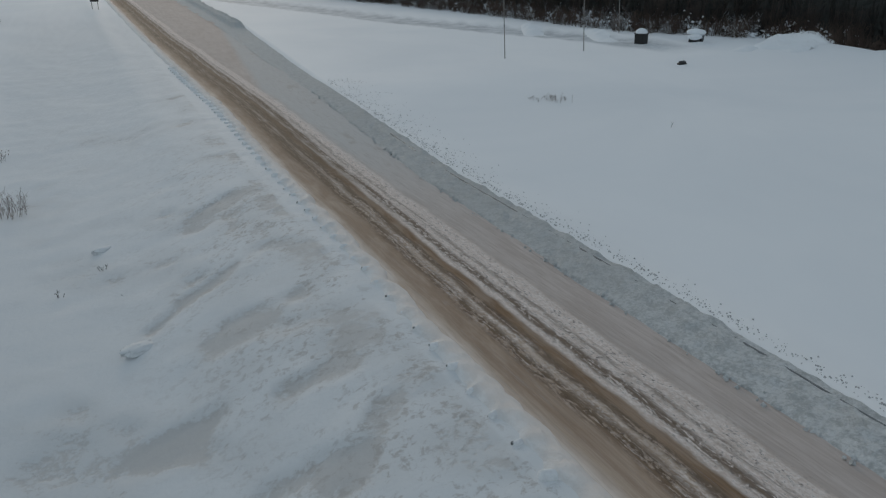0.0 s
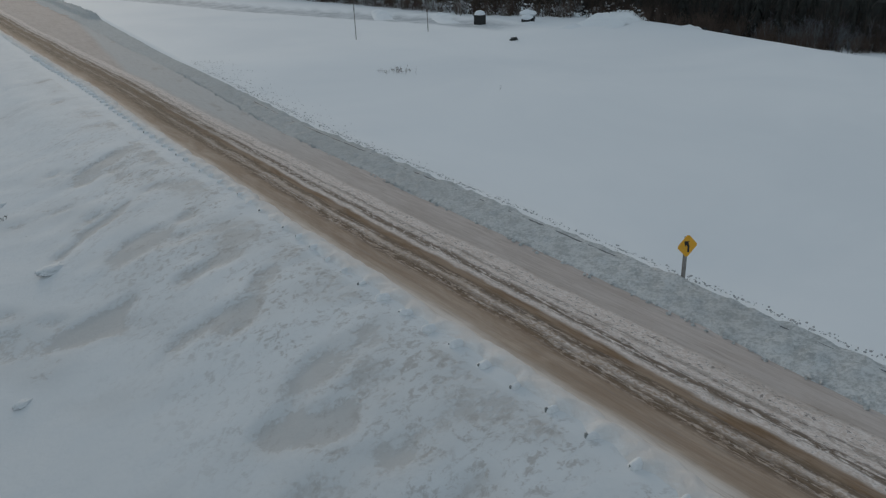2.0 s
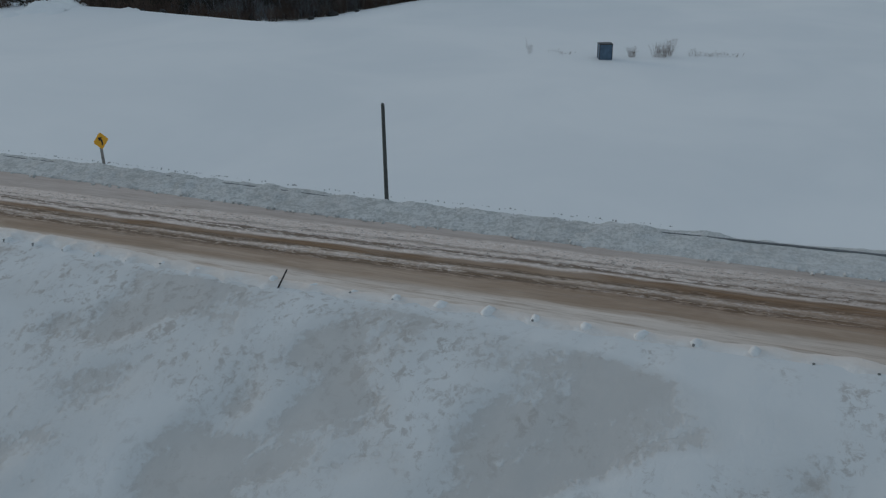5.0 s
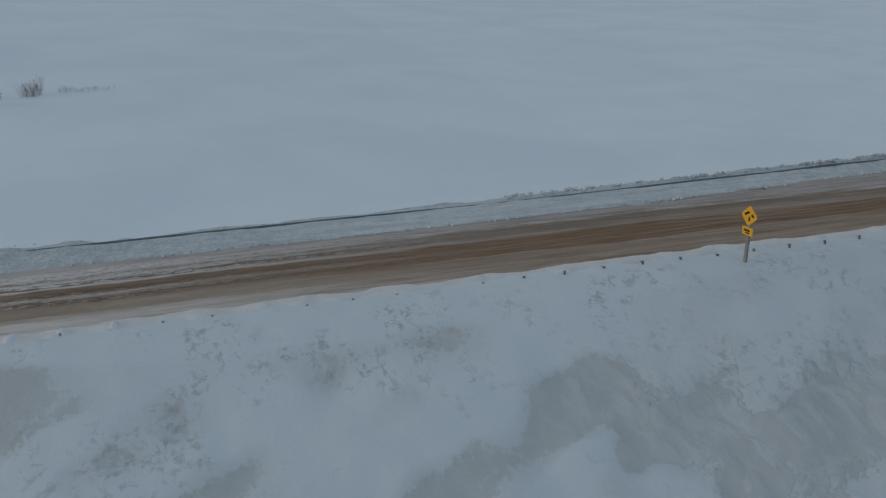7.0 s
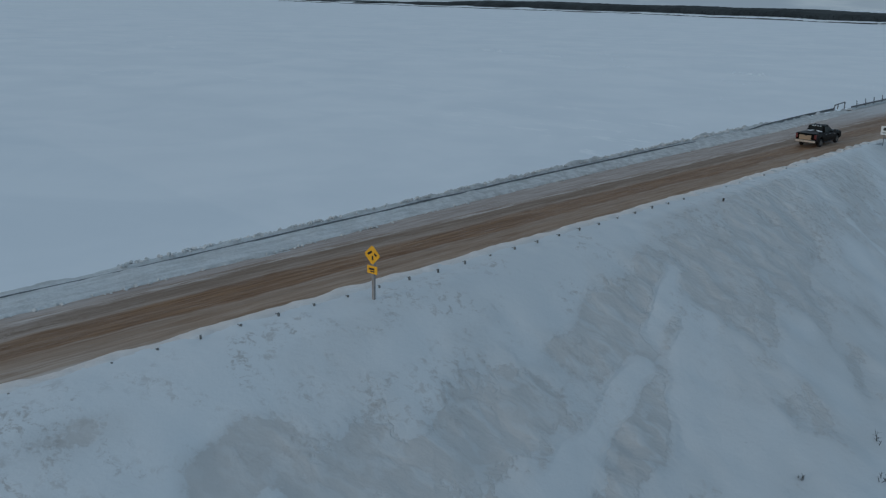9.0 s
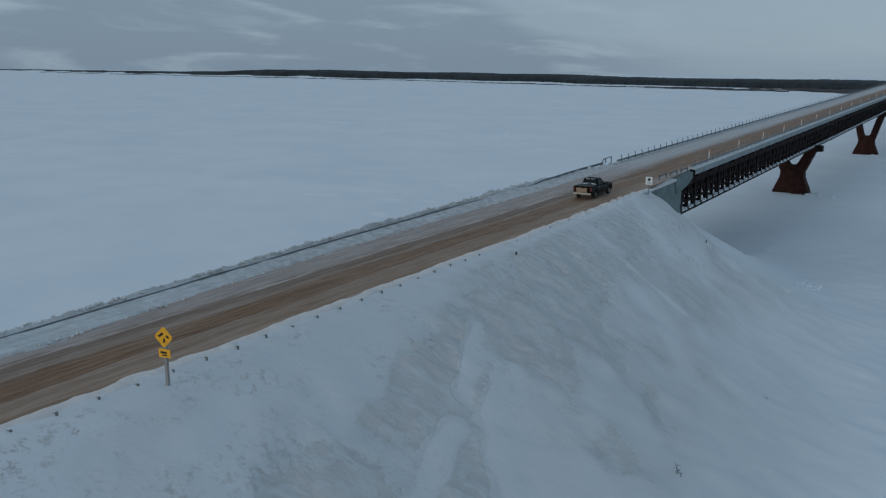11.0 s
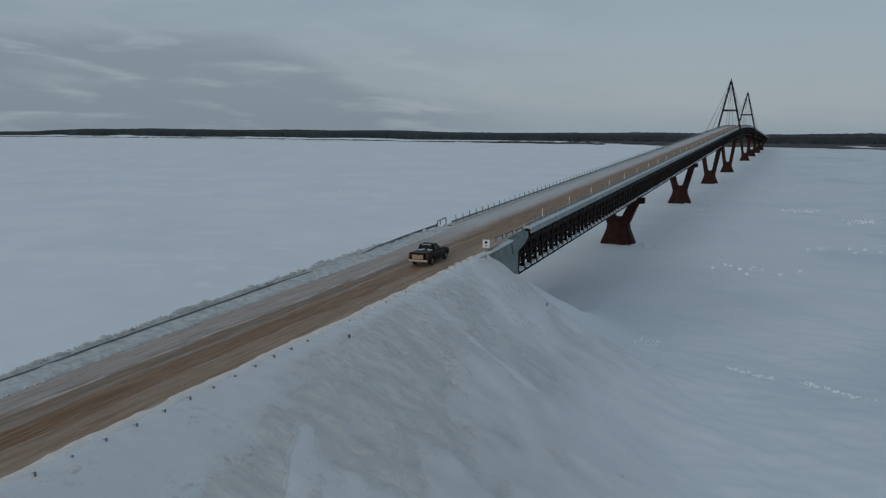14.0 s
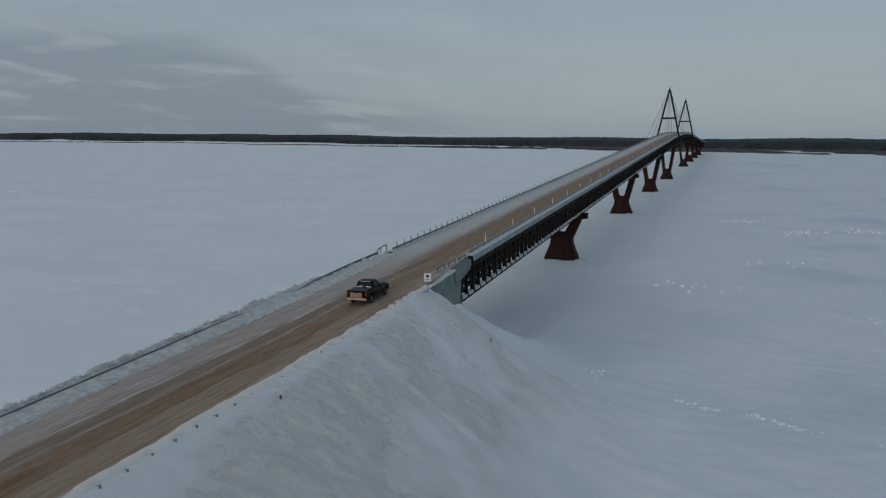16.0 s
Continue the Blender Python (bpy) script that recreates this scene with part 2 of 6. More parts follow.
    # dull strip cleared by the plough along the wood, with its shade painted in
    cleared = a.math("MULTIPLY", a.attribute("ploughed"), a.math("ADD", 0.45, a.math("MULTIPLY", a.step(a.noise(0.35, 4, 0.6), 0.35, 0.65), 0.55)))
    c = a.mix(cleared, c, (0.50, 0.52, 0.54))
    # gritty broken crust close under the road edge
    crust = a.math("MULTIPLY", a.step(o[0], 7.6, 9.2), a.step(a.math("MULTIPLY", o[0], -1.0), -22.0, -11.0))
    crust = a.math("MULTIPLY", crust, a.math("MULTIPLY", a.step(o[1], -235.0, -190.0), a.step(a.math("MULTIPLY", o[1], -1.0), 8.0, 18.0)))
    grit = a.math("MULTIPLY", a.step(a.math("ADD", a.noise(0.22, 4, 0.6, distortion=0.8), a.math("MULTIPLY", a.step(a.math("MULTIPLY", o[1], -1.0), 112.0, 125.0), 0.08)), 0.46, 0.62), a.step(a.noise(2.0, 6, 0.75, distortion=0.4), 0.50, 0.62))
    c = a.mix(a.math("MULTIPLY", a.math("MULTIPLY", grit, crust), 0.75), c, (0.46, 0.435, 0.415))
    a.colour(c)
    lee = a.math("MULTIPLY", mid, a.math("ADD", 0.06, a.math("MULTIPLY", bank, 0.55)))
    h = a.math("ADD", a.math("MULTIPLY", lee, 0.5), a.math("MULTIPLY", fine, a.math("ADD", 0.02, a.math("MULTIPLY", a.math("MAXIMUM", crust, bank), 0.16))))
    h = a.math("SUBTRACT", h, a.math("MULTIPLY", patch, 0.09))
    h = a.math("ADD", h, a.math("MULTIPLY", a.math("MULTIPLY", ripple, a.math("MAXIMUM", patch, a.math("MULTIPLY", a.step(lies, 0.6, 1.0), 0.5))), a.math("MULTIPLY", scaly, 0.85)))
    # broken wind crust close under the road by the bridge
    rind = a.math("MULTIPLY", a.math("MULTIPLY", a.step(o[0], 5.8, 7.0), a.step(a.math("MULTIPLY", o[0], -1.0), -15.0, -10.0)), a.math("MULTIPLY", a.step(o[1], -62.0, -46.0), a.step(a.math("MULTIPLY", o[1], -1.0), 12.0, 17.0)))
    h = a.math("ADD", h, a.math("MULTIPLY", a.math("MULTIPLY", a.noise(0.95, 3, 0.52, a.scaled(slant, 1.3, 0.8, 1.0), 0.8), rind), 1.7))
    a.bump(h, 0.55, 0.40)
    return a.m


def make_road_mat():
    """Packed snow with sand and dark wheel ruts; u runs in metres from the right-hand edge."""
    a = Mat("sanded_packed_snow", (0.5, 0.45, 0.4), 0.7)
    uv = a.xyz(a.uv())
    wob = a.math("MULTIPLY", a.math("SUBTRACT", a.noise(0.045, 3), 0.5), 0.9)
    wob2 = a.math("MULTIPLY", a.math("SUBTRACT", a.noise(0.7, 4, 0.6, a.scaled(a.pos, 1.0, 0.40, 1.0)), 0.5), 0.62)
    u = a.math("ADD", uv[0], a.math("ADD", wob, wob2))
    y = a.xyz()[1]
    near = a.step(y, -124.0, -90.0)
    away = a.math("SUBTRACT", 1.0, near)
    deck = a.step(y, -22.0, 6.0)
    streak = a.noise(1.0, 6, 0.62, a.scaled(a.pos, 2.2, 0.07, 1.0), 0.25)
    streak2 = a.noise(1.0, 6, 0.66, a.scaled(a.pos, 6.0, 0.25, 1.0), 0.35)
    fine = a.noise(1.0, 5, 0.62, a.scaled(a.pos, 15.0, 0.45, 1.0), 0.3)
    chip = a.noise(1.0, 6, 0.70, a.scaled(a.pos, 5.5, 2.0, 1.0), 0.7)
    crumbs = a.noise(1.0, 5, 0.68, a.scaled(a.pos, 9.0, 5.0, 1.0), 0.5)
    blot = a.noise(0.35, 5, 0.62, a.scaled(a.pos, 1.6, 0.5, 1.0), 0.5)

    def seg(lo, hi, soft=0.2):
        return a.math("MULTIPLY", a.step(u, lo - soft, lo + soft), a.math("SUBTRACT", 1.0, a.step(u, hi - soft, hi + soft)))

    def both(p, q):
        return a.math("MULTIPLY", p, q)

    def over(base, fac, tint):
        return a.mix(fac, base, tint)

    k2 = a.step(streak2, 0.34, 0.64)
    k1 = a.step(streak, 0.36, 0.62)
    tan = a.mix(a.step(a.math("ADD", both(streak, 0.6), both(fine, 0.4)), 0.38, 0.62), (0.385, 0.280, 0.208), (0.615, 0.490, 0.395))
    pale = a.mix(a.step(crumbs, 0.36, 0.62), (0.67, 0.553, 0.488), (0.92, 0.825, 0.775))
    mauve = a.mix(a.step(a.math("ADD", both(streak2, 0.5), both(blot, 0.5)), 0.38, 0.62), (0.485, 0.410, 0.372), (0.61, 0.533, 0.495))
    brown = a.mix(a.step(a.math("ADD", both(streak2, 0.5), both(fine, 0.5)), 0.36, 0.64), (0.165, 0.093, 0.047), (0.31, 0.198, 0.118))
    dark = (0.085, 0.054, 0.032)

    # where traffic leaves the bridge approach: crust, tan lane, broken ruts, churned crown, smooth left lane
    far_c = tan
    torn = a.step(a.noise(0.22, 4, 0.65, a.scaled(a.pos, 2.2, 0.6, 1.0), 0.6), 0.40, 0.60)
    far_c = over(far_c, both(both(seg(2.55, 3.75), a.step(a.math("ADD", both(chip, 0.5), both(crumbs, 0.5)), 0.43, 0.55)), a.math("ADD", 0.35, both(torn, 0.5))), pale)
    far_c = over(far_c, both(seg(3.70, 4.35, 0.18), a.math("ADD", 0.55, both(torn, 0.4))), brown)
    far_c = over(far_c, both(seg(4.35, 6.75, 0.15), 0.95), pale)
    far_c = over(far_c, both(seg(6.70, 30.0, 0.25), 0.95), mauve)
    cut = a.step(a.math("ADD", both(streak2, 0.5), both(chip, 0.5)), 0.425, 0.515)
    ruts = a.math("MAXIMUM", both(seg(2.45, 3.15, 0.25), 0.95), a.math("MAXIMUM", both(seg(3.45, 3.85, 0.12), 0.9), a.math("MAXIMUM", both(seg(4.70, 5.15, 0.15), 0.9), both(seg(5.5, 5.8, 0.12), 0.5))))
    far_c = over(far_c, both(ruts, cut), a.mix(k2, dark, (0.20, 0.138, 0.092)))
    far_c = over(far_c, both(both(seg(4.4, 6.7, 0.4), a.step(a.math("ADD", both(crumbs, 0.55), both(chip, 0.45)), 0.525, 0.60)), 0.85), (0.205, 0.16, 0.135))
    far_c = over(far_c, both(both(seg(1.3, 2.8, 0.5), a.math("ADD", both(k1, 0.5), both(torn, 0.5))), 0.6), brown)
    far_c = over(far_c, both(both(a.math("SUBTRACT", 1.0, a.step(u, 0.75, 1.45)), a.step(a.math("ADD", both(blot, 0.5), both(streak2, 0.5)), 0.34, 0.54)), 0.85), (0.83, 0.745, 0.68))
    # grey drifted shoulder and darker ruts far down the road
    down = a.math("SUBTRACT", 1.0, a.step(y, -215.0, -175.0))
    shift = a.math("MULTIPLY", a.math("MAXIMUM", a.math("SUBTRACT", -240.0, y), 0.0), 0.12)
    far_c = over(far_c, both(both(a.step(a.math("SUBTRACT", u, shift), 6.0, 7.4), down), 0.85), (0.545, 0.545, 0.54))
    far_c = over(far_c, both(both(seg(2.1, 5.2, 0.5), down), a.math("ADD", 0.40, both(k2, 0.55))), a.mix(streak, (0.10, 0.068, 0.040), (0.26, 0.19, 0.13)))

    # towards the bridge: streaked tan, one dark brown track, grey lane with white lines of packed snow
    nc = a.mix(a.step(a.math("ADD", both(streak, 0.4), both(streak2, 0.6)), 0.36, 0.62), (0.270, 0.174, 0.112), (0.440, 0.320, 0.235))
    nc = over(nc, both(both(seg(1.2, 2.2, 0.3), a.step(streak2, 0.50, 0.60)), 0.6), (0.235, 0.175, 0.132))
    nc = over(nc, both(seg(4.0, 30.0, 0.25), 0.95), a.mix(k2, (0.270, 0.192, 0.142), (0.435, 0.342, 0.278)))
    nc = over(nc, both(both(seg(4.7, 5.85, 0.25), a.math("ADD", 0.45, both(k1, 0.55))), 0.80), (0.215, 0.148, 0.100))
    nc = over(nc, both(seg(6.35, 30.0, 0.25), 0.85), a.mix(k2, (0.375, 0.308, 0.272), (0.53, 0.455, 0.415)))
    line = a.math("MAXIMUM", seg(5.85, 6.25, 0.12), a.math("MAXIMUM", both(seg(2.02, 2.22, 0.08), 0.55), both(seg(7.2, 7.4, 0.08), 0.5)))
    nc = over(nc, both(both(line, a.step(streak2, 0.42, 0.60)), 0.55), (0.74, 0.69, 0.66))
    track = a.math("MAXIMUM", both(seg(2.15, 4.25, 0.25), a.math("SUBTRACT", 1.0, deck)), both(seg(2.7, 6.6, 0.7), deck))
    nc = over(nc, both(track, a.math("ADD", 0.80, both(k1, 0.20))), a.mix(a.step(streak2, 0.35, 0.65), (0.180, 0.088, 0.038), (0.305, 0.176, 0.092)))
    # grey snow left along both sides of the bridge deck
    sides = a.math("MAXIMUM", a.step(u, 6.9, 8.4), a.math("SUBTRACT", 1.0, a.step(u, 1.5, 2.5)))
    nc = over(nc, both(both(sides, deck), a.math("ADD", 0.50, both(a.step(streak, 0.35, 0.6), 0.4))), (0.61, 0.60, 0.595))

    c = a.mix(near, far_c, nc)
    # thin polished lines, stains and a pale crust along the very edge
    c = over(c, both(a.step(fine, 0.54, 0.68), 0.28), (0.21, 0.155, 0.115))
    c = over(c, both(a.step(fine, 0.46, 0.32), 0.16), (0.80, 0.77, 0.75))
    c = over(c, both(both(a.step(blot, 0.56, 0.70), away), 0.30), (0.26, 0.195, 0.145))
    c = over(c, both(a.math("SUBTRACT", 1.0, a.step(u, -0.5, 0.15)), 0.6), (0.76, 0.715, 0.68))
    a.colour(c)
    a.rough(a.math("SUBTRACT", 0.82, both(both(track, near), 0.25)))
    churn = a.math("ADD", 0.25, both(both(seg(2.5, 6.7, 0.4), away), 0.75))
    a.bump(a.math("ADD", both(streak2, 0.5), both(a.math("ADD", both(chip, 0.6), both(crumbs, 0.4)), churn)), 0.8, 0.12)
    return a.m


def make_bank_mat(name="ploughed_snow", dull=(0.51, 0.525, 0.52), lit=(0.77, 0.78, 0.78), grit=0.38, relief=0.85):
    """Ploughed, refrozen snow with grit in it."""
    a = Mat(name, SNOW, 0.8)
    k = a.noise(1.7, 6, 0.72, a.scaled(a.pos, 1, 0.8, 1), 0.3)
    g = a.noise(0.16, 4, 0.6)
    c = a.mix(a.step(a.math("ADD", a.math("MULTIPLY", k, 0.5), a.math("MULTIPLY", a.noise(6.0, 4, 0.7), 0.5)), 0.40, 0.58), dull, lit)
    c = a.mix(a.math("MULTIPLY", a.step(g, 0.42, 0.68), grit * 0.6), c, (0.50, 0.475, 0.45))
    c = a.mix(a.math("MULTIPLY", a.step(a.noise(4.0, 6, 0.75), 0.57, 0.68), grit), c, (0.30, 0.30, 0.295))
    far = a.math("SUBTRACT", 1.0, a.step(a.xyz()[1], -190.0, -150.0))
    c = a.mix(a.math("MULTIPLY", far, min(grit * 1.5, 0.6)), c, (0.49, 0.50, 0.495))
    # smoother, paler and streaked along the road near the bridge
    calm = a.step(a.xyz()[1], -128.0, -98.0)
    runs = a.noise(1.0, 5, 0.6, a.scaled(a.pos, 3.0, 0.22, 3.0), 0.4)
    c = a.mix(a.math("MULTIPLY", calm, 0.62), c, a.mix(a.step(runs, 0.36, 0.62), (0.53, 0.525, 0.515), (0.715, 0.72, 0.72)))
    near = a.step(a.xyz()[1], -92.0, -60.0)
    c = a.mix(a.math("MULTIPLY", near, 0.55), c, a.mix(a.step(k, 0.40, 0.60), (0.40, 0.385, 0.37), (0.64, 0.63, 0.62)))
    a.colour(c)
    pit = a.noise(5.5, 5, 0.7, a.scaled(a.pos, 1.0, 0.8, 1.0), 0.4)
    a.bump(a.math("MULTIPLY", a.math("ADD", a.math("MULTIPLY", k, 0.35), a.math("MULTIPLY", pit, 0.65)), a.math("SUBTRACT", 1.0, a.math("MULTIPLY", calm, 0.6))), relief, 0.32)
    return a.m


def make_ridge_mat():
    """White wind crust, dusted with road sand on its road side."""
    a = Mat("sand_dusted_snow_ridge", SNOW, 0.8)
    u = a.xyz(a.uv())[0]
    n = a.noise(1.3, 6, 0.7, a.scaled(a.pos, 1, 0.7, 1), 0.4)
    c = a.mix(a.step(n, 0.38, 0.62), (0.72, 0.71, 0.70), (0.86, 0.855, 0.85))
    dusty = a.math("SUBTRACT", 1.0, a.step(a.math("ADD", u, a.math("MULTIPLY", a.math("SUBTRACT", n, 0.5), 0.6)), 0.20, 0.90))
    soiled = a.math("MULTIPLY", a.step(a.xyz()[1], -112.0, -88.0), a.step(a.noise(0.5, 4, 0.6), 0.32, 0.60))
    c = a.mix(a.math("MULTIPLY", soiled, 0.65), c, (0.60, 0.59, 0.58))
    c = a.mix(a.math("MULTIPLY", dusty, 0.90), c, (0.85, 0.765, 0.705))
    a.colour(c)
    a.bump(a.math("ADD", n, a.math("MULTIPLY", a.noise(6.0, 5, 0.7), 0.6)), 0.6, 0.2)
    return a.m


M_GROUND = make_ground_mat()
M_ROAD = make_road_mat()
M_BANK = make_bank_mat()
M_EDGE = make_bank_mat("crusted_white_snow", (0.82, 0.825, 0.83), (0.90, 0.905, 0.91), 0.04, 0.45)
M_RIDGE = make_ridge_mat()
for m in (M_GROUND, M_ROAD, M_BANK, M_EDGE, M_RIDGE):
    m.node_tree.nodes["Principled BSDF"].inputs["Specular IOR Level"].default_value = 0.2
M_KERB = plain("dull_packed_snow", (0.57, 0.585, 0.59), 0.85, 0, 0.16, 1.2, 0.3)
M_CLEAN = plain("fresh_snow", (0.82, 0.85, 0.88), 0.8, vary=0.06, scale=1.5, bump=0.3)
M_STEEL = plain("dark_weathered_steel", (0.016, 0.0095, 0.008), 0.75, 0.0, 0.4, 1.2)
M_RUST = plain("brown_weathering_steel", (0.040, 0.016, 0.012), 0.8, 0.0, 0.45, 0.8, 0.2)
M_PYLON = plain("dark_grey_steel", (0.022, 0.024, 0.027), 0.6, 0.0, 0.25, 0.5)
for m in (M_STEEL, M_RUST, M_PYLON):
    m.node_tree.nodes["Principled BSDF"].inputs["Specular IOR Level"].default_value = 0.15
M_CABLE = plain("galvanised_cable", (0.16, 0.17, 0.18), 0.5, 0.5, 0.15)
M_GALV = plain("galvanised_steel", (0.17, 0.18, 0.19), 0.5, 0.6, 0.35, 2.5)
M_RAILTOP = plain("dark_rail_edge", (0.185, 0.195, 0.202), 0.6, 0.4, 0.3, 2.5)
M_CONC = plain("blue_grey_concrete", (0.165, 0.198, 0.195), 0.85, 0, 0.28, 0.7, 0.3)
M_FASCIA = plain("frosted_grey_steel", (0.27, 0.295, 0.305), 0.8, 0, 0.3, 1.0, 0.2)
M_WOOD = plain("weathered_timber", (0.055, 0.048, 0.044), 0.85, 0, 0.4, 5.0, 0.4)
M_POLE = plain("dark_treated_pole", (0.060, 0.064, 0.060), 0.85, 0, 0.35, 3.0, 0.4)
M_GUARD = plain("dark_guard_timber", (0.165, 0.168, 0.162), 0.85, 0, 0.4, 5.0, 0.4)
M_TIP = plain("rime_covered_timber", (0.27, 0.275, 0.27), 0.85, 0, 0.4, 6.0, 0.4)
M_POSTW = plain("grey_sign_post", (0.27, 0.25, 0.235), 0.85, 0, 0.3, 4.0, 0.3)
M_YELLOW = plain("amber_sign_sheeting", (0.86, 0.42, 0.012), 0.45, 0, 0.08, 6.0, 0)
M_BLACK = plain("black_paint", (0.012, 0.012, 0.012), 0.5, 0, 0.2)
M_WHITE = plain("white_sign_sheeting", (0.72, 0.72, 0.70), 0.5, 0, 0.06)
M_BLUEBOX = plain("faded_blue_panel", (0.07, 0.12, 0.18), 0.6, 0, 0.3, 2.0)
M_BARK = plain("dark_bark", (0.056, 0.040, 0.033), 0.9, 0, 0.5, 2.0, 0.4)
M_NEEDLE = plain("spruce_needles", (0.021, 0.022, 0.019), 0.9, 0, 0.5, 0.8, 0)
M_FROST = plain("frosted_twigs", (0.50, 0.52, 0.54), 0.9, 0, 0.35, 2.0, 0)
M_TWIG = plain("brown_twigs", (0.115, 0.080, 0.062), 0.9, 0, 0.4, 2.0, 0)
M_GREYTWIG = plain("grey_frosted_twigs", (0.20, 0.215, 0.235), 0.9, 0, 0.4, 2.0, 0)
M_CLOD = plain("frozen_grey_clod", (0.44, 0.44, 0.44), 0.9, 0, 0.4, 3.0, 0.3)
M_FARWOOD = plain("far_forest", (0.022, 0.028, 0.030), 0.95, 0, 0.5, 0.02, 0)

# ---------------------------------------------------------------- mesh helpers


def mesh_ob(name, verts, faces, mat, parent=None, smooth=False, label=""):
    me = bpy.data.meshes.new(name)
    me.from_pydata(verts if isinstance(verts, list) else verts.tolist(), [], faces if isinstance(faces, list) else faces.tolist())
    me.materials.append(mat)
    if smooth:
        me.shade_smooth()
    ob = new(name, me)
    if parent:
        ob.parent = parent
    if label:
        ob["label"] = label
    return ob


def part(name, bm, mat, parent, label="", smooth=False):
    """Links a bmesh as one mesh object under a thing or a part."""
    me = bpy.data.meshes.new(name)
    bm.normal_update()
    bm.to_mesh(me)
    bm.free()
    me.materials.append(mat)
    if smooth:
        me.shade_smooth()
    ob = new(name, me)
    ob.parent = parent
    if label:
        ob["label"] = label
    return ob


def box(bm, size, at=(0, 0, 0), turn=None, bevel=0.0):
    m = Matrix.Translation(at) @ (turn or Matrix.Identity(4)) @ Matrix.Diagonal((*size, 1))
    got = bmesh.ops.create_cube(bm, size=1.0, matrix=m)
    if bevel:
        edges = list({e for v in got["verts"] for e in v.link_edges})
        bmesh.ops.bevel(bm, geom=edges, offset=bevel, segments=2, profile=0.5, affect="EDGES")


def beam(bm, a, b, w, h):
    """A bar from a to b of width w and height h."""
    a, b = Vector(a), Vector(b)
    d = b - a
    m = Matrix.Translation((a + b) / 2) @ d.to_track_quat("Y", "Z").to_matrix().to_4x4()
    bmesh.ops.create_cube(bm, size=1.0, matrix=m @ Matrix.Diagonal((w, d.length, h, 1)))


def rod(bm, a, b, r0, r1=None, n=8):
    a, b = Vector(a), Vector(b)
    d = b - a
    m = Matrix.Translation((a + b) / 2) @ d.to_track_quat("Z", "Y").to_matrix().to_4x4()
    bmesh.ops.create_cone(bm, cap_ends=True, segments=n, radius1=r0, radius2=r0 if r1 is None else r1, depth=d.length, matrix=m)


def prism(bm, outline, depth, m=None):
    """A flat outline (x, z) drawn out along y by depth, centred."""
    m = m or Matrix.Identity(4)
    f = [bm.verts.new(m @ Vector((x, -depth / 2, z))) for x, z in outline]
    g = [bm.verts.new(m @ Vector((x, depth / 2, z))) for x, z in outline]
    bm.faces.new(f)
    bm.faces.new(g[::-1])
    n = len(f)
    for i in range(n):
        bm.faces.new((f[i], g[i], g[(i + 1) % n], f[(i + 1) % n]))
    bmesh.ops.recalc_face_normals(bm, faces=bm.faces)


def thing(name, m, label, category, group="", kind=""):
    e = new(name)
    e.matrix_world = m
    return tagged(e, label, category, group, kind)


def lattice(n, seed):
    return np.random.RandomState(seed).rand(n, n)


TABLES = [lattice(256, s) for s in range(6)]


def vnoise(x, y, seed=0):
    """Smooth value noise, -1 to 1."""
    t = TABLES[seed % 6]
    xi, yi = np.floor(x).astype(int), np.floor(y).astype(int)
    fx, fy = x - xi, y - yi
    fx, fy = fx * fx * (3 - 2 * fx), fy * fy * (3 - 2 * fy)
    a, b = t[xi % 256, yi % 256], t[(xi + 1) % 256, yi % 256]
    c, d = t[xi % 256, (yi + 1) % 256], t[(xi + 1) % 256, (yi + 1) % 256]
    return 2 * ((a * (1 - fx) + b * fx) * (1 - fy) + (c * (1 - fx) + d * fx) * fy) - 1


def fbm(x, y, octaves=4, seed=0, gain=0.5):
    s, amp = 0, 1.0
    for o in range(octaves):
        s = s + amp * vnoise(x * 2 ** o + 17.3 * o, y * 2 ** o + 9.1 * o, seed + o)
        amp *= gain
    return s


def smooth01(v, lo, hi):
    k = np.clip((v - lo) / (hi - lo), 0, 1)
    return k * k * (3 - 2 * k)


def grid_faces(nx, ny):
    i, j = np.meshgrid(np.arange(nx - 1), np.arange(ny - 1), indexing="ij")
    a = (i * ny + j).ravel()
    return np.stack([a, a + ny, a + ny + 1, a + 1], 1)


# ---------------------------------------------------------------- plan of the land
ROAD_Y = [-5000, -400, -310, -232, -195, -165, -150, -135, -120, -100, -85, -65, -45, -28, -12, 0]
ROAD_R = [40, 9.2, 8.4, 7.0, 7.6, 8.1, 7.9, 7.8, 7.2, 6.8, 6.6, 6.5, 6.5, 6.4, 5.6, 4.7]
ROAD_L = [-2, -8.0, -7.0, -4.2, -1.6, -0.8, -0.5, 0.1, -0.2, -0.2, -0.8, -2.2, -2.6, -2.6, -3.2, -4.2]
BANK_O = [-14, -13, -11.5, -6.8, -4.4, -3.75, -3.35, -2.8, -2.9, -3.05, -3.5, -4.5, -5.0, -5.3, -5.5, -5.3]
RAIL_X = [-14, -13, -11.5, -5.7, -3.55, -3.05, -2.7, -2.1, -2.2, -2.35, -2.75, -3.7, -4.15, -4.4, -5.45, -5.7]
POST_Y = [-262, -232, -195, -178, -170, -160, -150, -142, -112, -92, -82, -72, -63, -45, -20]
POST_X = [8.3, 7.65, 7.95, 8.0, 8.25, 8.6, 8.55, 8.5, 8.0, 7.95, 8.08, 7.98, 7.8, 7.5, 6.7]
SPAN_Y = [-262.2, -165.6, -111.85, -82.95, -57.15, -20.1]
SPAN_N = [0, 50, 78, 93, 106, 125]
ROAD_ZY = [-5000, -400, -250, -200, -150, -86, -20, 0]
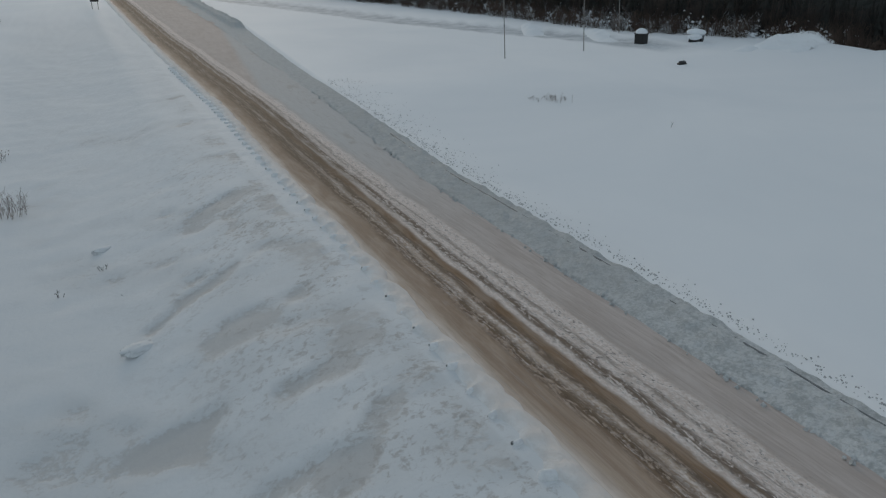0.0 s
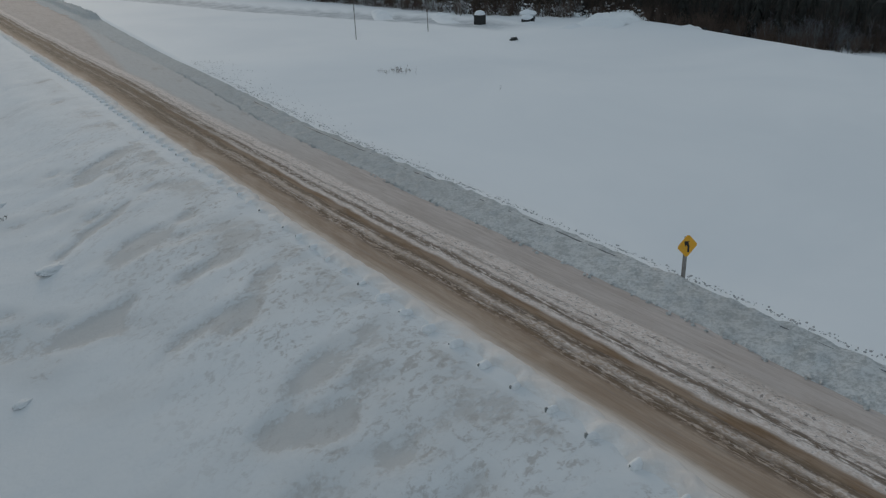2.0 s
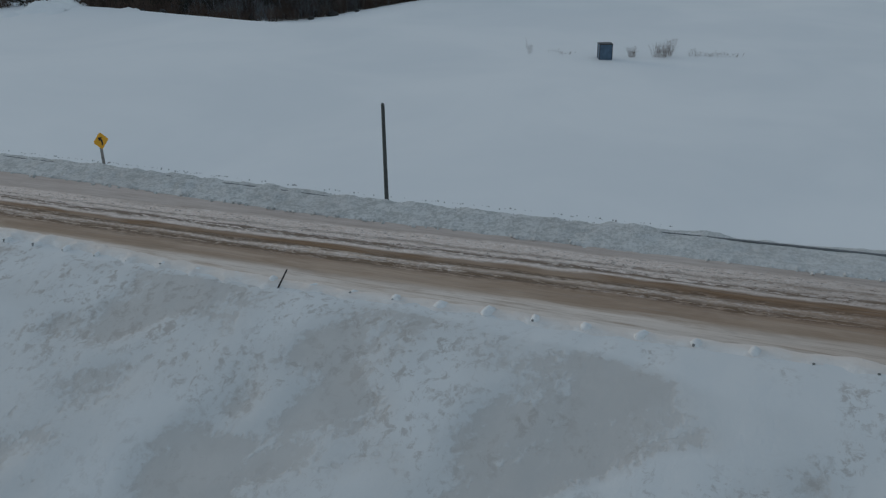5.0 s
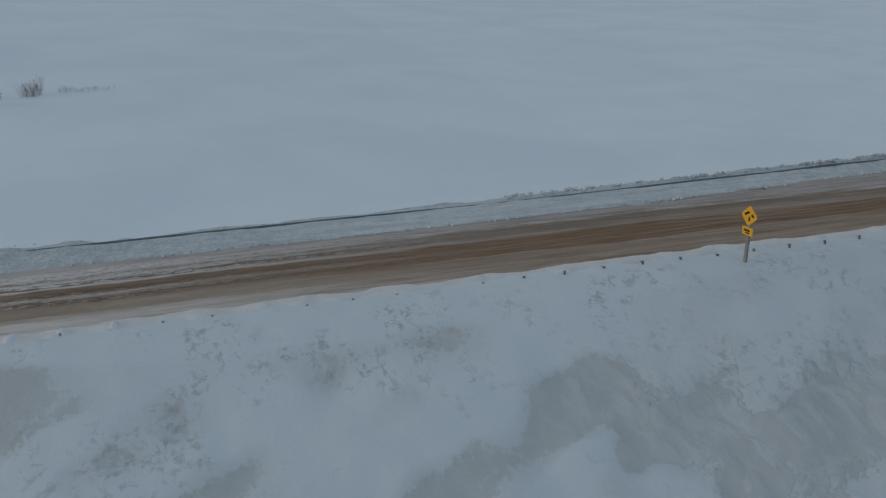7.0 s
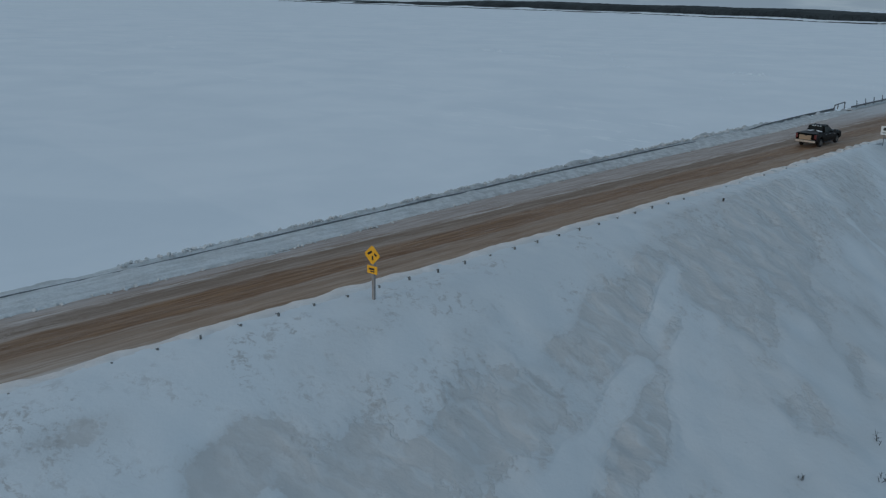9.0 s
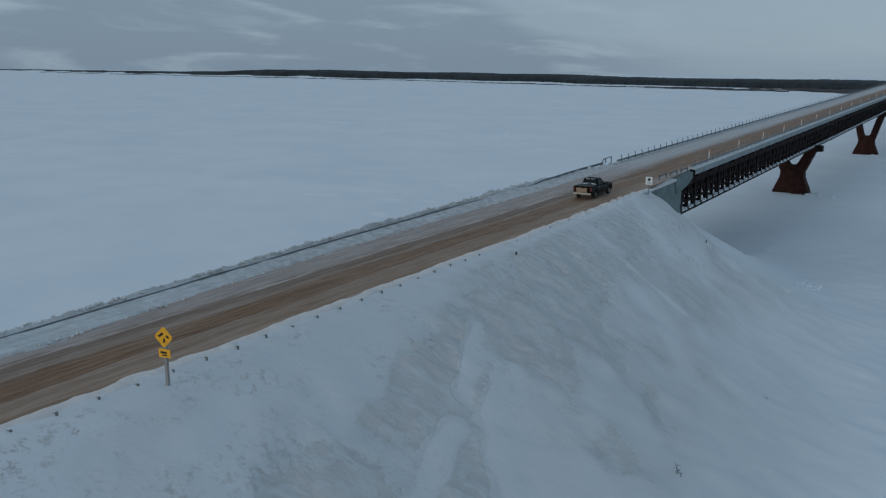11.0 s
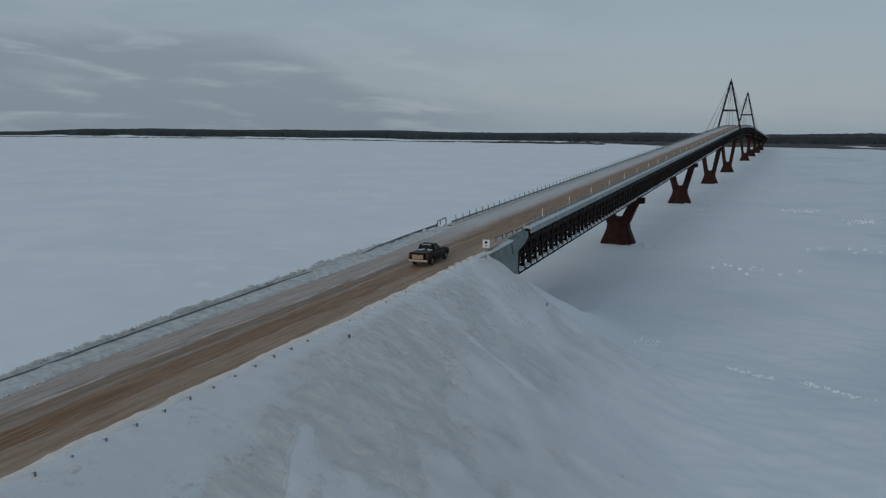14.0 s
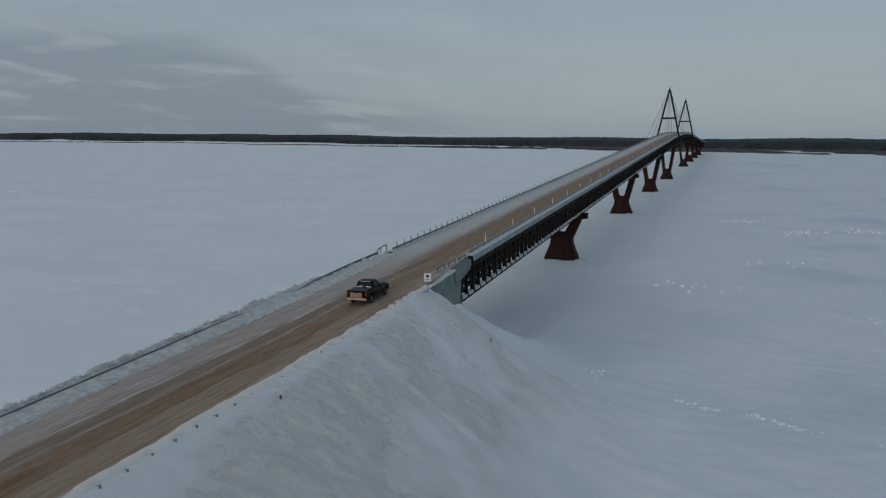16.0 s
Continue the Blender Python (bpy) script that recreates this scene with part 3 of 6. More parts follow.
ROAD_Z = [-6, -5.2, -4.9, -4.2, -3.05, -1.7, -0.35, 0]


def road_r(y): return np.interp(y, ROAD_Y, ROAD_R)
def road_l(y): return np.interp(y, ROAD_Y, ROAD_L)
def bank_o(y): return np.interp(y, ROAD_Y, BANK_O)
def post_x(y): return np.interp(y, POST_Y, POST_X)
def road_z(y): return np.interp(y, ROAD_ZY, ROAD_Z)


CREST_Y = [-5000, -300, -165, -70, -45, -28, -20, -12, 0]
CREST_X = [44, 9.0, 8.7, 8.8, 8.2, 7.1, 6.3, 5.8, 5.6]


def crest_x(y): return np.interp(y, CREST_Y, CREST_X)


def shore_y(x):
    return np.interp(x, [-6000, -3500, -2041, -1196, -485, -170, 43, 225, 900, 3000, 6000], [2300, 1990, 1690, 1565, 1300, 1140, 1088, 985, 865, 725, 595]) + 30 * vnoise(x / 90, x * 0, 2)


# sandy scoured crust (weight above 0) and clean drift tongues (below 0) on the bank: both ends, half width, weight
CRUST_EAST = [(16, -121.4, 11.7, -117.5, 3.2, 0.9), (17.2, -102.5, 14.2, -94.7, 1.5, 1.3), (16.5, -95.2, 16.3, -93.6, 0.6, 1.2), (16, -93.1, 15.5, -91, 0.9, 1.0),
              (14.7, -114.7, 13.2, -111.9, 1.1, 0.8), (15.9, -110.4, 14.9, -108.7, 0.8, 0.8), (14.1, -104.2, 13.5, -102.8, 0.6, 0.8), (17.8, -91.2, 14.8, -83.2, 2.0, 1.2),
              (14.7, -77.4, 12.4, -61.7, 2.2, 1.1), (21.4, -82.5, 16.6, -71.5, 1.4, 1.2), (14.9, -97.5, 14, -94.8, 1.2, 0.7), (16.8, -65.2, 12.4, -48, 3.6, 0.75)]
TONGUES = [(14.8, -118, 13.1, -114.6, 0.7, -1.2), (20.2, -85.1, 17, -74.6, 0.75, -1.6), (17.8, -72.3, 16.1, -67.8, 0.65, -1.5), (15.9, -72.5, 13.2, -66.5, 0.65, -1.4),
           (14, -43, 18.8, -43.1, 0.5, -0.9), (12.6, -37, 14.3, -38.1, 0.4, -0.8), (11.7, -77.5, 9.5, -66.9, 1.9, -0.4), (17.8, -98.9, 15.6, -96.1, 0.9, -1.0), (15.7, -107, 12.6, -102.4, 2.4, -0.6), (15.4, -84.6, 11, -74.1, 1.2, -1.0)]
CRUST_WEST = [(19.4, -171.8, 17, -172.3, 1.2, 1.0), (13.8, -171.2, 11.6, -170.6, 0.9, 1.1), (14.9, -178.3, 10.6, -179.4, 1.3, 0.9), (18.2, -183.1, 13.4, -186.3, 0.7, 0.9),
              (15.9, -165.6, 14.1, -165.6, 0.9, 1.0), (14.4, -163.6, 11, -167, 1.0, 1.0), (14.3, -195.6, 11.5, -199, 1.2, 0.9), (13.2, -157.5, 10.9, -157.8, 1.2, 0.9),
              (15.3, -155.7, 13.5, -153.9, 0.9, 1.0), (13.9, -147.8, 12.1, -147.1, 0.9, 0.9), (12.1, -137.9, 10.4, -136.5, 1.1, 0.8), (17, -131, 13, -126, 2.2, 0.8)]
CLEARED_Y = [-420, -377, -338, -306, -277, -266, -255, -240]
CLEARED_X = [-12, -22, -33, -40.5, -51, -56, -59.5, -62]


def crust(x, y):
    """How far the bank is scoured: above 1 sandy crust, below 1 clean drifted snow."""
    c = crest_x(y)
    west = 1 - smooth01(y, -128, -108)
    inner = 0.6 - 1.3 * smooth01(y, -100, -80) - 0.9 * west
    zone = smooth01(x, c + inner, c + inner + 1.8 - 1.2 * west) * (1 - smooth01(x, 22 - 4.0 * smooth01(y, -66, -42), 34 - 6 * smooth01(y, -66, -42))) * smooth01(y, -300, -215) * (1 - smooth01(y, -22, -8))
    out = np.zeros(np.shape(x))
    at = zone > 0
    if not at.any():
        return out
    x, y = x[at], y[at]
    a, b = 0.55 * x - 0.83 * y, 0.83 * x + 0.55 * y
    ragged = 0.45 * fbm(a / 2.4, b / 1.8, 2, 2)
    k = np.interp(y, [-200, -150, -110, -60, -20], [-0.46, -0.42, -0.40, -0.12, 0.0]) + 0.42 * fbm(a / 7.0, b / 3.6, 3, 1) + 0.20 * fbm(a / 2.1, b / 1.8, 2, 4)
    off = x - c[at]
    k = k + 0.40 * west[at] * (1 - smooth01(off + 2.2 * fbm(x / 3.0, y / 4.5, 3, 3), 1.2, 4.5)) * (0.75 + 0.6 * vnoise(x / 2.2, y / 3.0, 5))
    for x0, y0, x1, y1, w, g in CRUST_EAST + TONGUES + CRUST_WEST:
        t = np.clip(((x - x0) * (x1 - x0) + (y - y0) * (y1 - y0)) / ((x1 - x0) ** 2 + (y1 - y0) ** 2), 0, 1)
        d = np.hypot(x - x0 - t * (x1 - x0), y - y0 - t * (y1 - y0)) / w
        k = k + (0.66 if g > 0 else 0.75) * g * (1 - smooth01(d + ragged, 0.25, 1.35))
    out[at] = np.clip(1 + k, 0, 2) * zone[at]
    return out


def cleared(x, y):
    off = np.abs(x - np.interp(y, CLEARED_Y, CLEARED_X))
    return (1 - smooth01(off, 3.0, 5.0)) * (y > -420) * (1 - smooth01(y, -252, -238))


def land(x, y):
    """Height of the snow surface beside the road."""
    xr, xo = crest_x(y), bank_o(y) - 0.2 + 0.5 * (1 - smooth01(y, -118, -90))
    zr = road_z(np.minimum(y, 0))
    side_r = x > (xr + xo) / 2
    east = smooth01(x - (xr + xo) / 2, -6, 6)
    d = np.maximum(np.where(side_r, x - xr, xo - x), 0) 
    nose = 0.40 * np.maximum(y + 19.0, 0)
    wall = np.interp(y, [-19.5, -17, -13.6, -5.6, -3.9, 3, 10, 60], [0, 2.7, 5.0, 7.2, 8.8, 16.0, 24.0, 60.0])
    d = d + nose + (wall - nose) * (1 - 0.6 * smooth01(x, 7.0, 12.0))
    d = np.where((np.abs(x) < 5.35) & (y < -7.6) & (y > -24), 0, d)
    slope = np.interp(y, [-200, -90, -35, 0], [0.45, 0.53, 0.68, 0.70]) * (1.22 - 0.22 * east)
    soft = np.interp(y, [-45, -20], [1.4, 0.5])
    d2 = d - soft * (1 - np.exp(-d / soft))
    bank = zr + 0.12 - slope * (d2 + 0.12 * d)
    fr = np.interp(y, [-400, -230, -180, -140, -90, -40], [-6, -8.5, -8.6, -9.6, -12.2, -13.55])
    fl = np.interp(y, [-400, -235, -200, -160, -120, -60], [-4.9, -4.4, -5.8, -8.1, -9.6, -13.55])
    fl = fl - 3.0 * smooth01(-x, 83, 101) * smooth01(y, -262, -235) * (1 - smooth01(y, -208, -185))
    floor = np.where(side_r, fr, fl)
    k = 1.0 + east * (1.4 + 1.5 * smooth01(y, -110, -60))
    top = np.maximum(bank, floor)
    z = top + (np.logaddexp(bank / k, floor / k) * k - top) * smooth01(d, 0, 5)
    # far shore
    s = y - shore_y(x)
    z = z + smooth01(s, 0, 90) * (6.5 + 2.0 * vnoise(x / 160, y / 160, 3))
    return z, d


def ground_z(x, y):
    x, y = np.asarray(x, float), np.asarray(y, float)
    z, d = land(x, y)
    near = smooth01(d, 0.0, 4.0) * smooth01(-np.abs(x), -260, -60) * smooth01(-np.abs(y + 110), -420, -190)
    drift = np.where(x > 0, 0.45 + 0.55 * smooth01(y, -135, -105), 0.14) * (0.26 * fbm(x / 9 + y / 31, y / 13, 4, 1) + 0.09 * fbm(x / 2.1, y / 1.7, 3, 2))
    drift = drift + 0.5 * 0.16 * fbm(x / 1.7, y / 1.7, 2, 5) * (x > 0) * smooth01(y, -100, -80) * (1 - smooth01(x, 20, 27)) * (0.5 + 0.5 * vnoise(x / 6, y / 6, 3))
    # wind-carved scallops on the bank close to the bridge, and a hollow at the sign
    sandy = crust(x, y)
    carve = smooth01(sandy, 0.85, 1.35) * smooth01(y, -100, -84)
    carve = np.maximum(carve, 0.8 * smooth01(x, 6.5, 8.0) * (1 - smooth01(x, 11, 15)) * smooth01(y, -58, -46) * (1 - smooth01(y, -20, -14)))
    carve = carve * (0.55 + 0.45 * vnoise(x / 4, y / 4, 3)) * smooth01(d, 0.2, 1.6)
    drift = drift - 0.13 * smooth01(sandy, 0.85, 1.12)
    bend = 0.9 * vnoise(x / 2.6, y / 2.6, 1)
    ridged = 1 - np.abs(vnoise((0.45 * x - 0.9 * y) / 1.35 + bend, (0.9 * x + 0.45 * y) / 1.5 + 0.6 * bend, 4)) * 1.8
    drift = drift + 0.34 * carve * ridged
    z = z - 0.50 * np.exp(-((x - 7.15) / 0.7) ** 2 - ((y + 20.7) / 1.5) ** 2)
    off = x - np.interp(y, CLEARED_Y, CLEARED_X)
    z = z - (0.15 * cleared(x, y) - 0.45 * np.exp(-((off + 6.0) / 1.3) ** 2) * (y < -246) * (y > -420))
    edge = 0.05 * fbm(x / 0.9, y / 0.9, 3, 4) * (1 - smooth01(d, 0, 3)) * (x > 0)
    return z + near * drift + edge


def gz(x, y):
    return float(ground_z(np.array([x]), np.array([y]))[0])


# ---------------------------------------------------------------- ground
def spaced(lo, hi, step, far_lo, far_hi, grow):
    mid = list(np.arange(lo, hi + step / 2, step))
    v, s = mid[-1], step
    while v < far_hi:
        s *= grow
        v += s
        mid.append(min(v, far_hi))
    v, s, out = mid[0], step, []
    while v > far_lo:
        s *= grow
        v -= s
        out.append(max(v, far_lo))
    return np.array(out[::-1] + mid)


gx = spaced(-12, 46, 0.32, -4900, 4900, 1.04)
gy = spaced(-290, 20, 0.42, -4900, 900, 1.07)
gy = np.concatenate([gy[gy < 900], np.arange(900, 2800, 30), np.arange(2800, 5000, 300)])
X, Y = np.meshgrid(gx, gy, indexing="ij")
Z = ground_z(X, Y)
tight = smooth01(Y, -36, -28)
inset = 0.95 * (1 - smooth01(Y, -152, -128))
under = smooth01(X, bank_o(Y) - 0.2, bank_o(Y) + 0.8) * (1 - smooth01(X, road_r(Y) + 0.1 - 0.25 * tight - inset, road_r(Y) + 0.7 - 0.4 * tight - inset)) * (Y < -2)
Z = Z * (1 - under) + np.minimum(Z - 0.45, road_z(np.minimum(Y, 0)) - 0.42) * under
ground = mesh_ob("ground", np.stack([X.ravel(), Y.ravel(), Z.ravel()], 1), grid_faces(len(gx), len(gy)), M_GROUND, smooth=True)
for key, field in (("crust", crust(X, Y)), ("ploughed", cleared(X, Y))):
    layer = ground.data.attributes.new(key, "FLOAT", "POINT")
    layer.data.foreach_set("value", field.ravel().astype(np.float32))
tagged(ground, "wind-packed snow over the embankment, fields and frozen river", "snow ground", kind="structure")


def strip(name, ys, nu, place, mat, label, category):
    """A long strip along the road; place(u, y) gives x, z and the metres across."""
    U, V = np.meshgrid(np.linspace(0, 1, nu), ys, indexing="ij")
    x, z, across = place(U, V)
    ob = mesh_ob(name, np.stack([x.ravel(), V.ravel(), z.ravel()], 1), grid_faces(nu, len(ys)), mat, smooth=True)
    uvl = ob.data.uv_layers.new(name="UVMap")
    idx = np.empty(len(ob.data.loops), dtype=np.int32)
    ob.data.loops.foreach_get("vertex_index", idx)
    uvs = np.stack([across.ravel()[idx], V.ravel()[idx]], 1).astype(np.float32)
    uvl.data.foreach_set("uv", uvs.ravel())
    return tagged(ob, label, category, kind="structure")


def road_place(u, y):
    r, l = road_r(y), road_l(y)
    x = r + 0.35 + (l - 0.6 - r - 0.35) * u
    a = np.where(y > -28, 6.3, r) - x
    rut = 0.035 * fbm(x / 0.35, y / 6.0, 3, 1) + 0.02 * fbm(x / 0.25, y / 0.7, 2, 3)
    return x, road_z(y) + 0.02 + rut, a


road = strip("road", np.concatenate([np.arange(-420, -240, 1.5), np.arange(-240, -0.1, 0.35), [0.0]]), 52, road_place, M_ROAD, "packed-snow road with brown sanded wheel ruts", "road")


def bank_left_place(u, y):
    l, o = road_l(y), bank_o(y)
    w = l - (o - 1.3 * (1 - smooth01(y, -22, -15)))
    x = l + 0.2 - (w + 0.2) * u
    k = (l - x) / (l - o)
    stations = [0, 0.06, 0.62, 0.77, 0.84, 0.92, 1.0, 1.2, 1.4]
    h_far = np.interp(k, [0, 0.06, 0.62, 0.76, 0.84, 0.92, 1.0, 1.2, 1.4], [0, 0.13, 0.31, 0.33, 0.38, 0.30, 0.06, -0.5, -1.2])
    h_near = np.interp(k, stations, [0, 0.14, 0.32, 0.36, 0.46, 0.46, 0.28, -0.3, -1.0])
    h = h_far + (h_near - h_far) * smooth01(y, -118, -90)
    lump = (0.11 - 0.06 * smooth01(y, -128, -100)) * fbm(x / 0.5, y / 0.7, 4, 2, 0.6) * np.clip(k * 4, 0, 1) + 0.08 * fbm(x / 2.0, y / 2.5, 2, 5)
    ridge = (0.12 + 0.30 * smooth01(y, -75, -50)) * np.maximum(vnoise(x / 0.5, y / 0.7, 1), 0) * smooth01(k, 0.75, 0.95) * smooth01(y, -100, -80)
    h = h * (1 - 0.55 * smooth01(y, -26, -14))
    # smoother just in front of the buried rail
    lump = lump * (1 - 0.75 * np.exp(-((k - np.interp(y, [-65, -45], [0.70, 0.62])) / 0.10) ** 2))
    # level shoulder at the turning place, a broken berm again beyond it
    berm = 1 - smooth01(y + 1.5 * vnoise(x / 1.5, y / 1.5, 3), -314, -309)
    fade = np.maximum(smooth01(y, -262, -205), berm * 2.8 * smooth01(k, 0.40, 0.65))
    flat = 0.05 + 0.04 * fbm(x / 1.2, y / 5, 3, 3)
    return x, road_z(y) - 0.02 + (h + lump * np.clip(h * 3, 0.2, 1) + ridge) * fade + (flat - 0.9 * np.maximum(k - 1, 0)) * (1 - np.minimum(fade, 1)), l - x


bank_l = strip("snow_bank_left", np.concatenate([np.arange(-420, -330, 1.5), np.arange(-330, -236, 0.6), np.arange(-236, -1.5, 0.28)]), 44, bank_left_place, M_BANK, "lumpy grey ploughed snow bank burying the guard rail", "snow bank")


def bank_right_place(u, y):
    r = road_r(y)
    x = r + 0.05 - 0.95 * (1 - smooth01(y, -152, -128)) + (1.5 - 0.75 * smooth01(y, -38, -24)) * u
    end = 1 - smooth01(y, -24, -14)
    h = np.interp(u, [0, 0.12, 0.3, 0.6, 1.0], [0, 0.20, 0.30, 0.24, -0.10]) * (1 - 0.35 * smooth01(y, -150, -125))
    span = np.interp(y, SPAN_Y, SPAN_N)
    cusp = np.abs(2 * (span - np.floor(span)) - 1) ** 3
    hump = cusp * smooth01(u, 0.15, 0.4)
    saw = 0.05 * fbm(x / 0.4, y / 0.55, 4, 1, 0.6) + 0.05 * vnoise(x * 0, y / 0.95, 2) + 0.06 * hump
    x = x + 0.20 * fbm(y / 1.6, y * 0 + 3.1, 3, 4) * (1 - u) + (0.30 * cusp - 0.12) * u * (1 - smooth01(y, -140, -118) + 0.8 * smooth01(y, -64, -54) * (1 - smooth01(y, -26, -20)))
    return x, road_z(y) + (h + saw * np.clip(h * 4, 0, 1)) * end - 0.35 * (1 - end), u


bank_r = strip("snow_bank_right", np.concatenate([np.arange(-420, -330, 1.0), np.arange(-330, -13.5, 0.2)]), 18, bank_right_place, M_RIDGE, "low white snow ridge along the road edge", "snow bank")

# ---------------------------------------------------------------- bridge
HALF = 5.65
LENGTH = 1045.0


def deck_z(y):
    m = np.minimum(y, LENGTH - y)
    return np.where(m < 400, 0.029 * m, 11.6 + 0.029 * (m - 400) - 0.029 * (m - 400) ** 2 / 245.0) if isinstance(m, np.ndarray) else float(0.029 * m if m < 400 else 11.6 + 0.029 * (m - 400) - 0.029 * (m - 400) ** 2 / 245.0)


bridge = thing("bridge", pose(0, 0, 0), "long steel truss bridge with snowy deck over the frozen river", "bridge")


def along(name, profile, mat, parent, y0=0.0, y1=LENGTH, n=150, close=True, label=""):
    """A cross-section (x, z) carried along the deck line."""
    ys = np.linspace(y0, y1, n)
    v, f, k = [], [], len(profile)
    for y in ys:
        for x, z in profile:
            v.append((x, y, deck_z(float(y)) + z))
    for i in range(n - 1):
        for j in range(k if close else k - 1):
            a, b = i * k + j, i * k + (j + 1) % k
            f.append((a, b, b + k, a + k))
    if close:
        f.append(tuple(range(k))[::-1])
        f.append(tuple(range((n - 1) * k, n * k)))
    ob = mesh_ob(name, v, f, mat, parent, label=label)
    bm = bmesh.new()
    bm.from_mesh(ob.data)
    bmesh.ops.recalc_face_normals(bm, faces=bm.faces)
    bm.to_mesh(ob.data)
    bm.free()
    return ob


for s in (-1, 1):
    along("fascia", [(s * (HALF + 0.02), 0.04), (s * (HALF + 0.14), 0.0), (s * (HALF + 0.14), -0.62), (s * (HALF + 0.02), -0.66)], M_FASCIA, bridge, label="grey frosted deck edge beam")
along("deck", [(-HALF, -0.05), (HALF, -0.05), (HALF, -0.45), (4.3, -0.75), (-4.3, -0.75), (-HALF, -0.45)], M_PYLON, bridge, label="dark weathered deck slab")
for s in (-1, 1):
    along("kerb", [(s * 4.85, 0.0), (s * HALF, -0.04), (s * HALF, 0.06), (s * 5.5, 0.16), (s * 5.1, 0.20), (s * 4.8, 0.10)], M_KERB, bridge, label="snow-covered kerb strip")
# sanded snow on the deck
ys = np.concatenate([np.arange(0.0, 200, 1.0), np.arange(200, LENGTH + 1, 6.0)])


def deck_place(u, y):
    x = 4.85 - 9.7 * u
    return x, deck_z(np.clip(y, 0, LENGTH)) + 0.02 + 0.035 * fbm(x / 0.35, y / 6.0, 3, 1) * (1 - 0.6 * smooth01(y, 0, 5)), 6.3 - x


deck_snow = strip("road_on_bridge", ys, 28, deck_place, M_ROAD, "brown sanded snow on the bridge roadway", "road")

PANEL = 5.625
NODES = np.arange(-PANEL, LENGTH + 0.1, PANEL)
TRUSS_X, TOP, BOTTOM = 3.9, -1.0, -5.75
for s in (-1, 1):
    for z, h in ((TOP, 0.55), (BOTTOM, 0.55)):
        along("chord", [(s * TRUSS_X - 0.28, z + h / 2), (s * TRUSS_X + 0.28, z + h / 2), (s * TRUSS_X + 0.28, z - h / 2), (s * TRUSS_X - 0.28, z - h / 2)], M_STEEL, bridge, -PANEL)
# pale snow line lying on the lower chord
# broken by the gusset plates
for y0 in np.arange(-PANEL, 320.0, PANEL / 2):
    along("chord_snow", [(TRUSS_X - 0.25, BOTTOM + 0.36), (TRUSS_X + 0.26, BOTTOM + 0.34), (TRUSS_X + 0.30, BOTTOM + 0.05), (TRUSS_X - 0.25, BOTTOM + 0.05)], M_CLEAN, bridge, float(y0) + 0.4, float(y0) + PANEL / 2 - 0.35, 2)


def panel_bars(i):
    y0, y1 = float(NODES[i]), float(NODES[i + 1])
    z0, z1, zm = deck_z(y0), deck_z(y1), deck_z((y0 + y1) / 2)
    ym = (y0 + y1) / 2
    for s in (-1, 1):
        x = s * TRUSS_X
        yield "diagonal", (x, y0, z0 + BOTTOM), (x, ym, zm + TOP), 0.30, 0.34
        yield "diagonal", (x, ym, zm + TOP), (x, y1, z1 + BOTTOM), 0.30, 0.34
        yield "hanger", (x, y0, z0 + BOTTOM), (x, y0, z0 + TOP), 0.50, 0.62
        yield "hanger", (x, ym, zm + BOTTOM), (x, ym, zm + TOP), 0.40, 0.46
        # broad dark bar below the top chord stands in for under-deck shade
        yield "girt", (x, y0, z0 - 1.85), (x, y1, z1 - 1.85), 0.34, 1.15
        yield "lacing_bar", (x, y0, z0 - 3.45), (x, y1, z1 - 3.45), 0.16, 0.24
        yield "lacing_bar", (x, y0, z0 - 4.55), (x, y1, z1 - 4.55), 0.16, 0.24
    yield "cross_beam", (-HALF + 0.3, ym, zm + TOP + 0.05), (HALF - 0.3, ym, zm + TOP + 0.05), 0.3, 0.5
    yield "cross_beam", (-TRUSS_X, y0, z0 + BOTTOM), (TRUSS_X, y0, z0 + BOTTOM), 0.3, 0.3
    yield "sway_brace", (-TRUSS_X, y0, z0 + BOTTOM), (TRUSS_X, y1, z1 + BOTTOM), 0.2, 0.2
    yield "sway_brace", (-TRUSS_X, y0, z0 + BOTTOM), (TRUSS_X, y0, z0 + TOP), 0.2, 0.2


far_bm = bmesh.new()
for i in range(len(NODES) - 1):
    for nm, a, b, w, h in panel_bars(i):
        if i < 28:
            bm = bmesh.new()
            beam(bm, a, b, w, h)
            part(nm, bm, M_STEEL, bridge)
        else:
            beam(far_bm, a, b, w, h)
tagged(part("far_truss", far_bm, M_STEEL, bridge), kind="stuff")

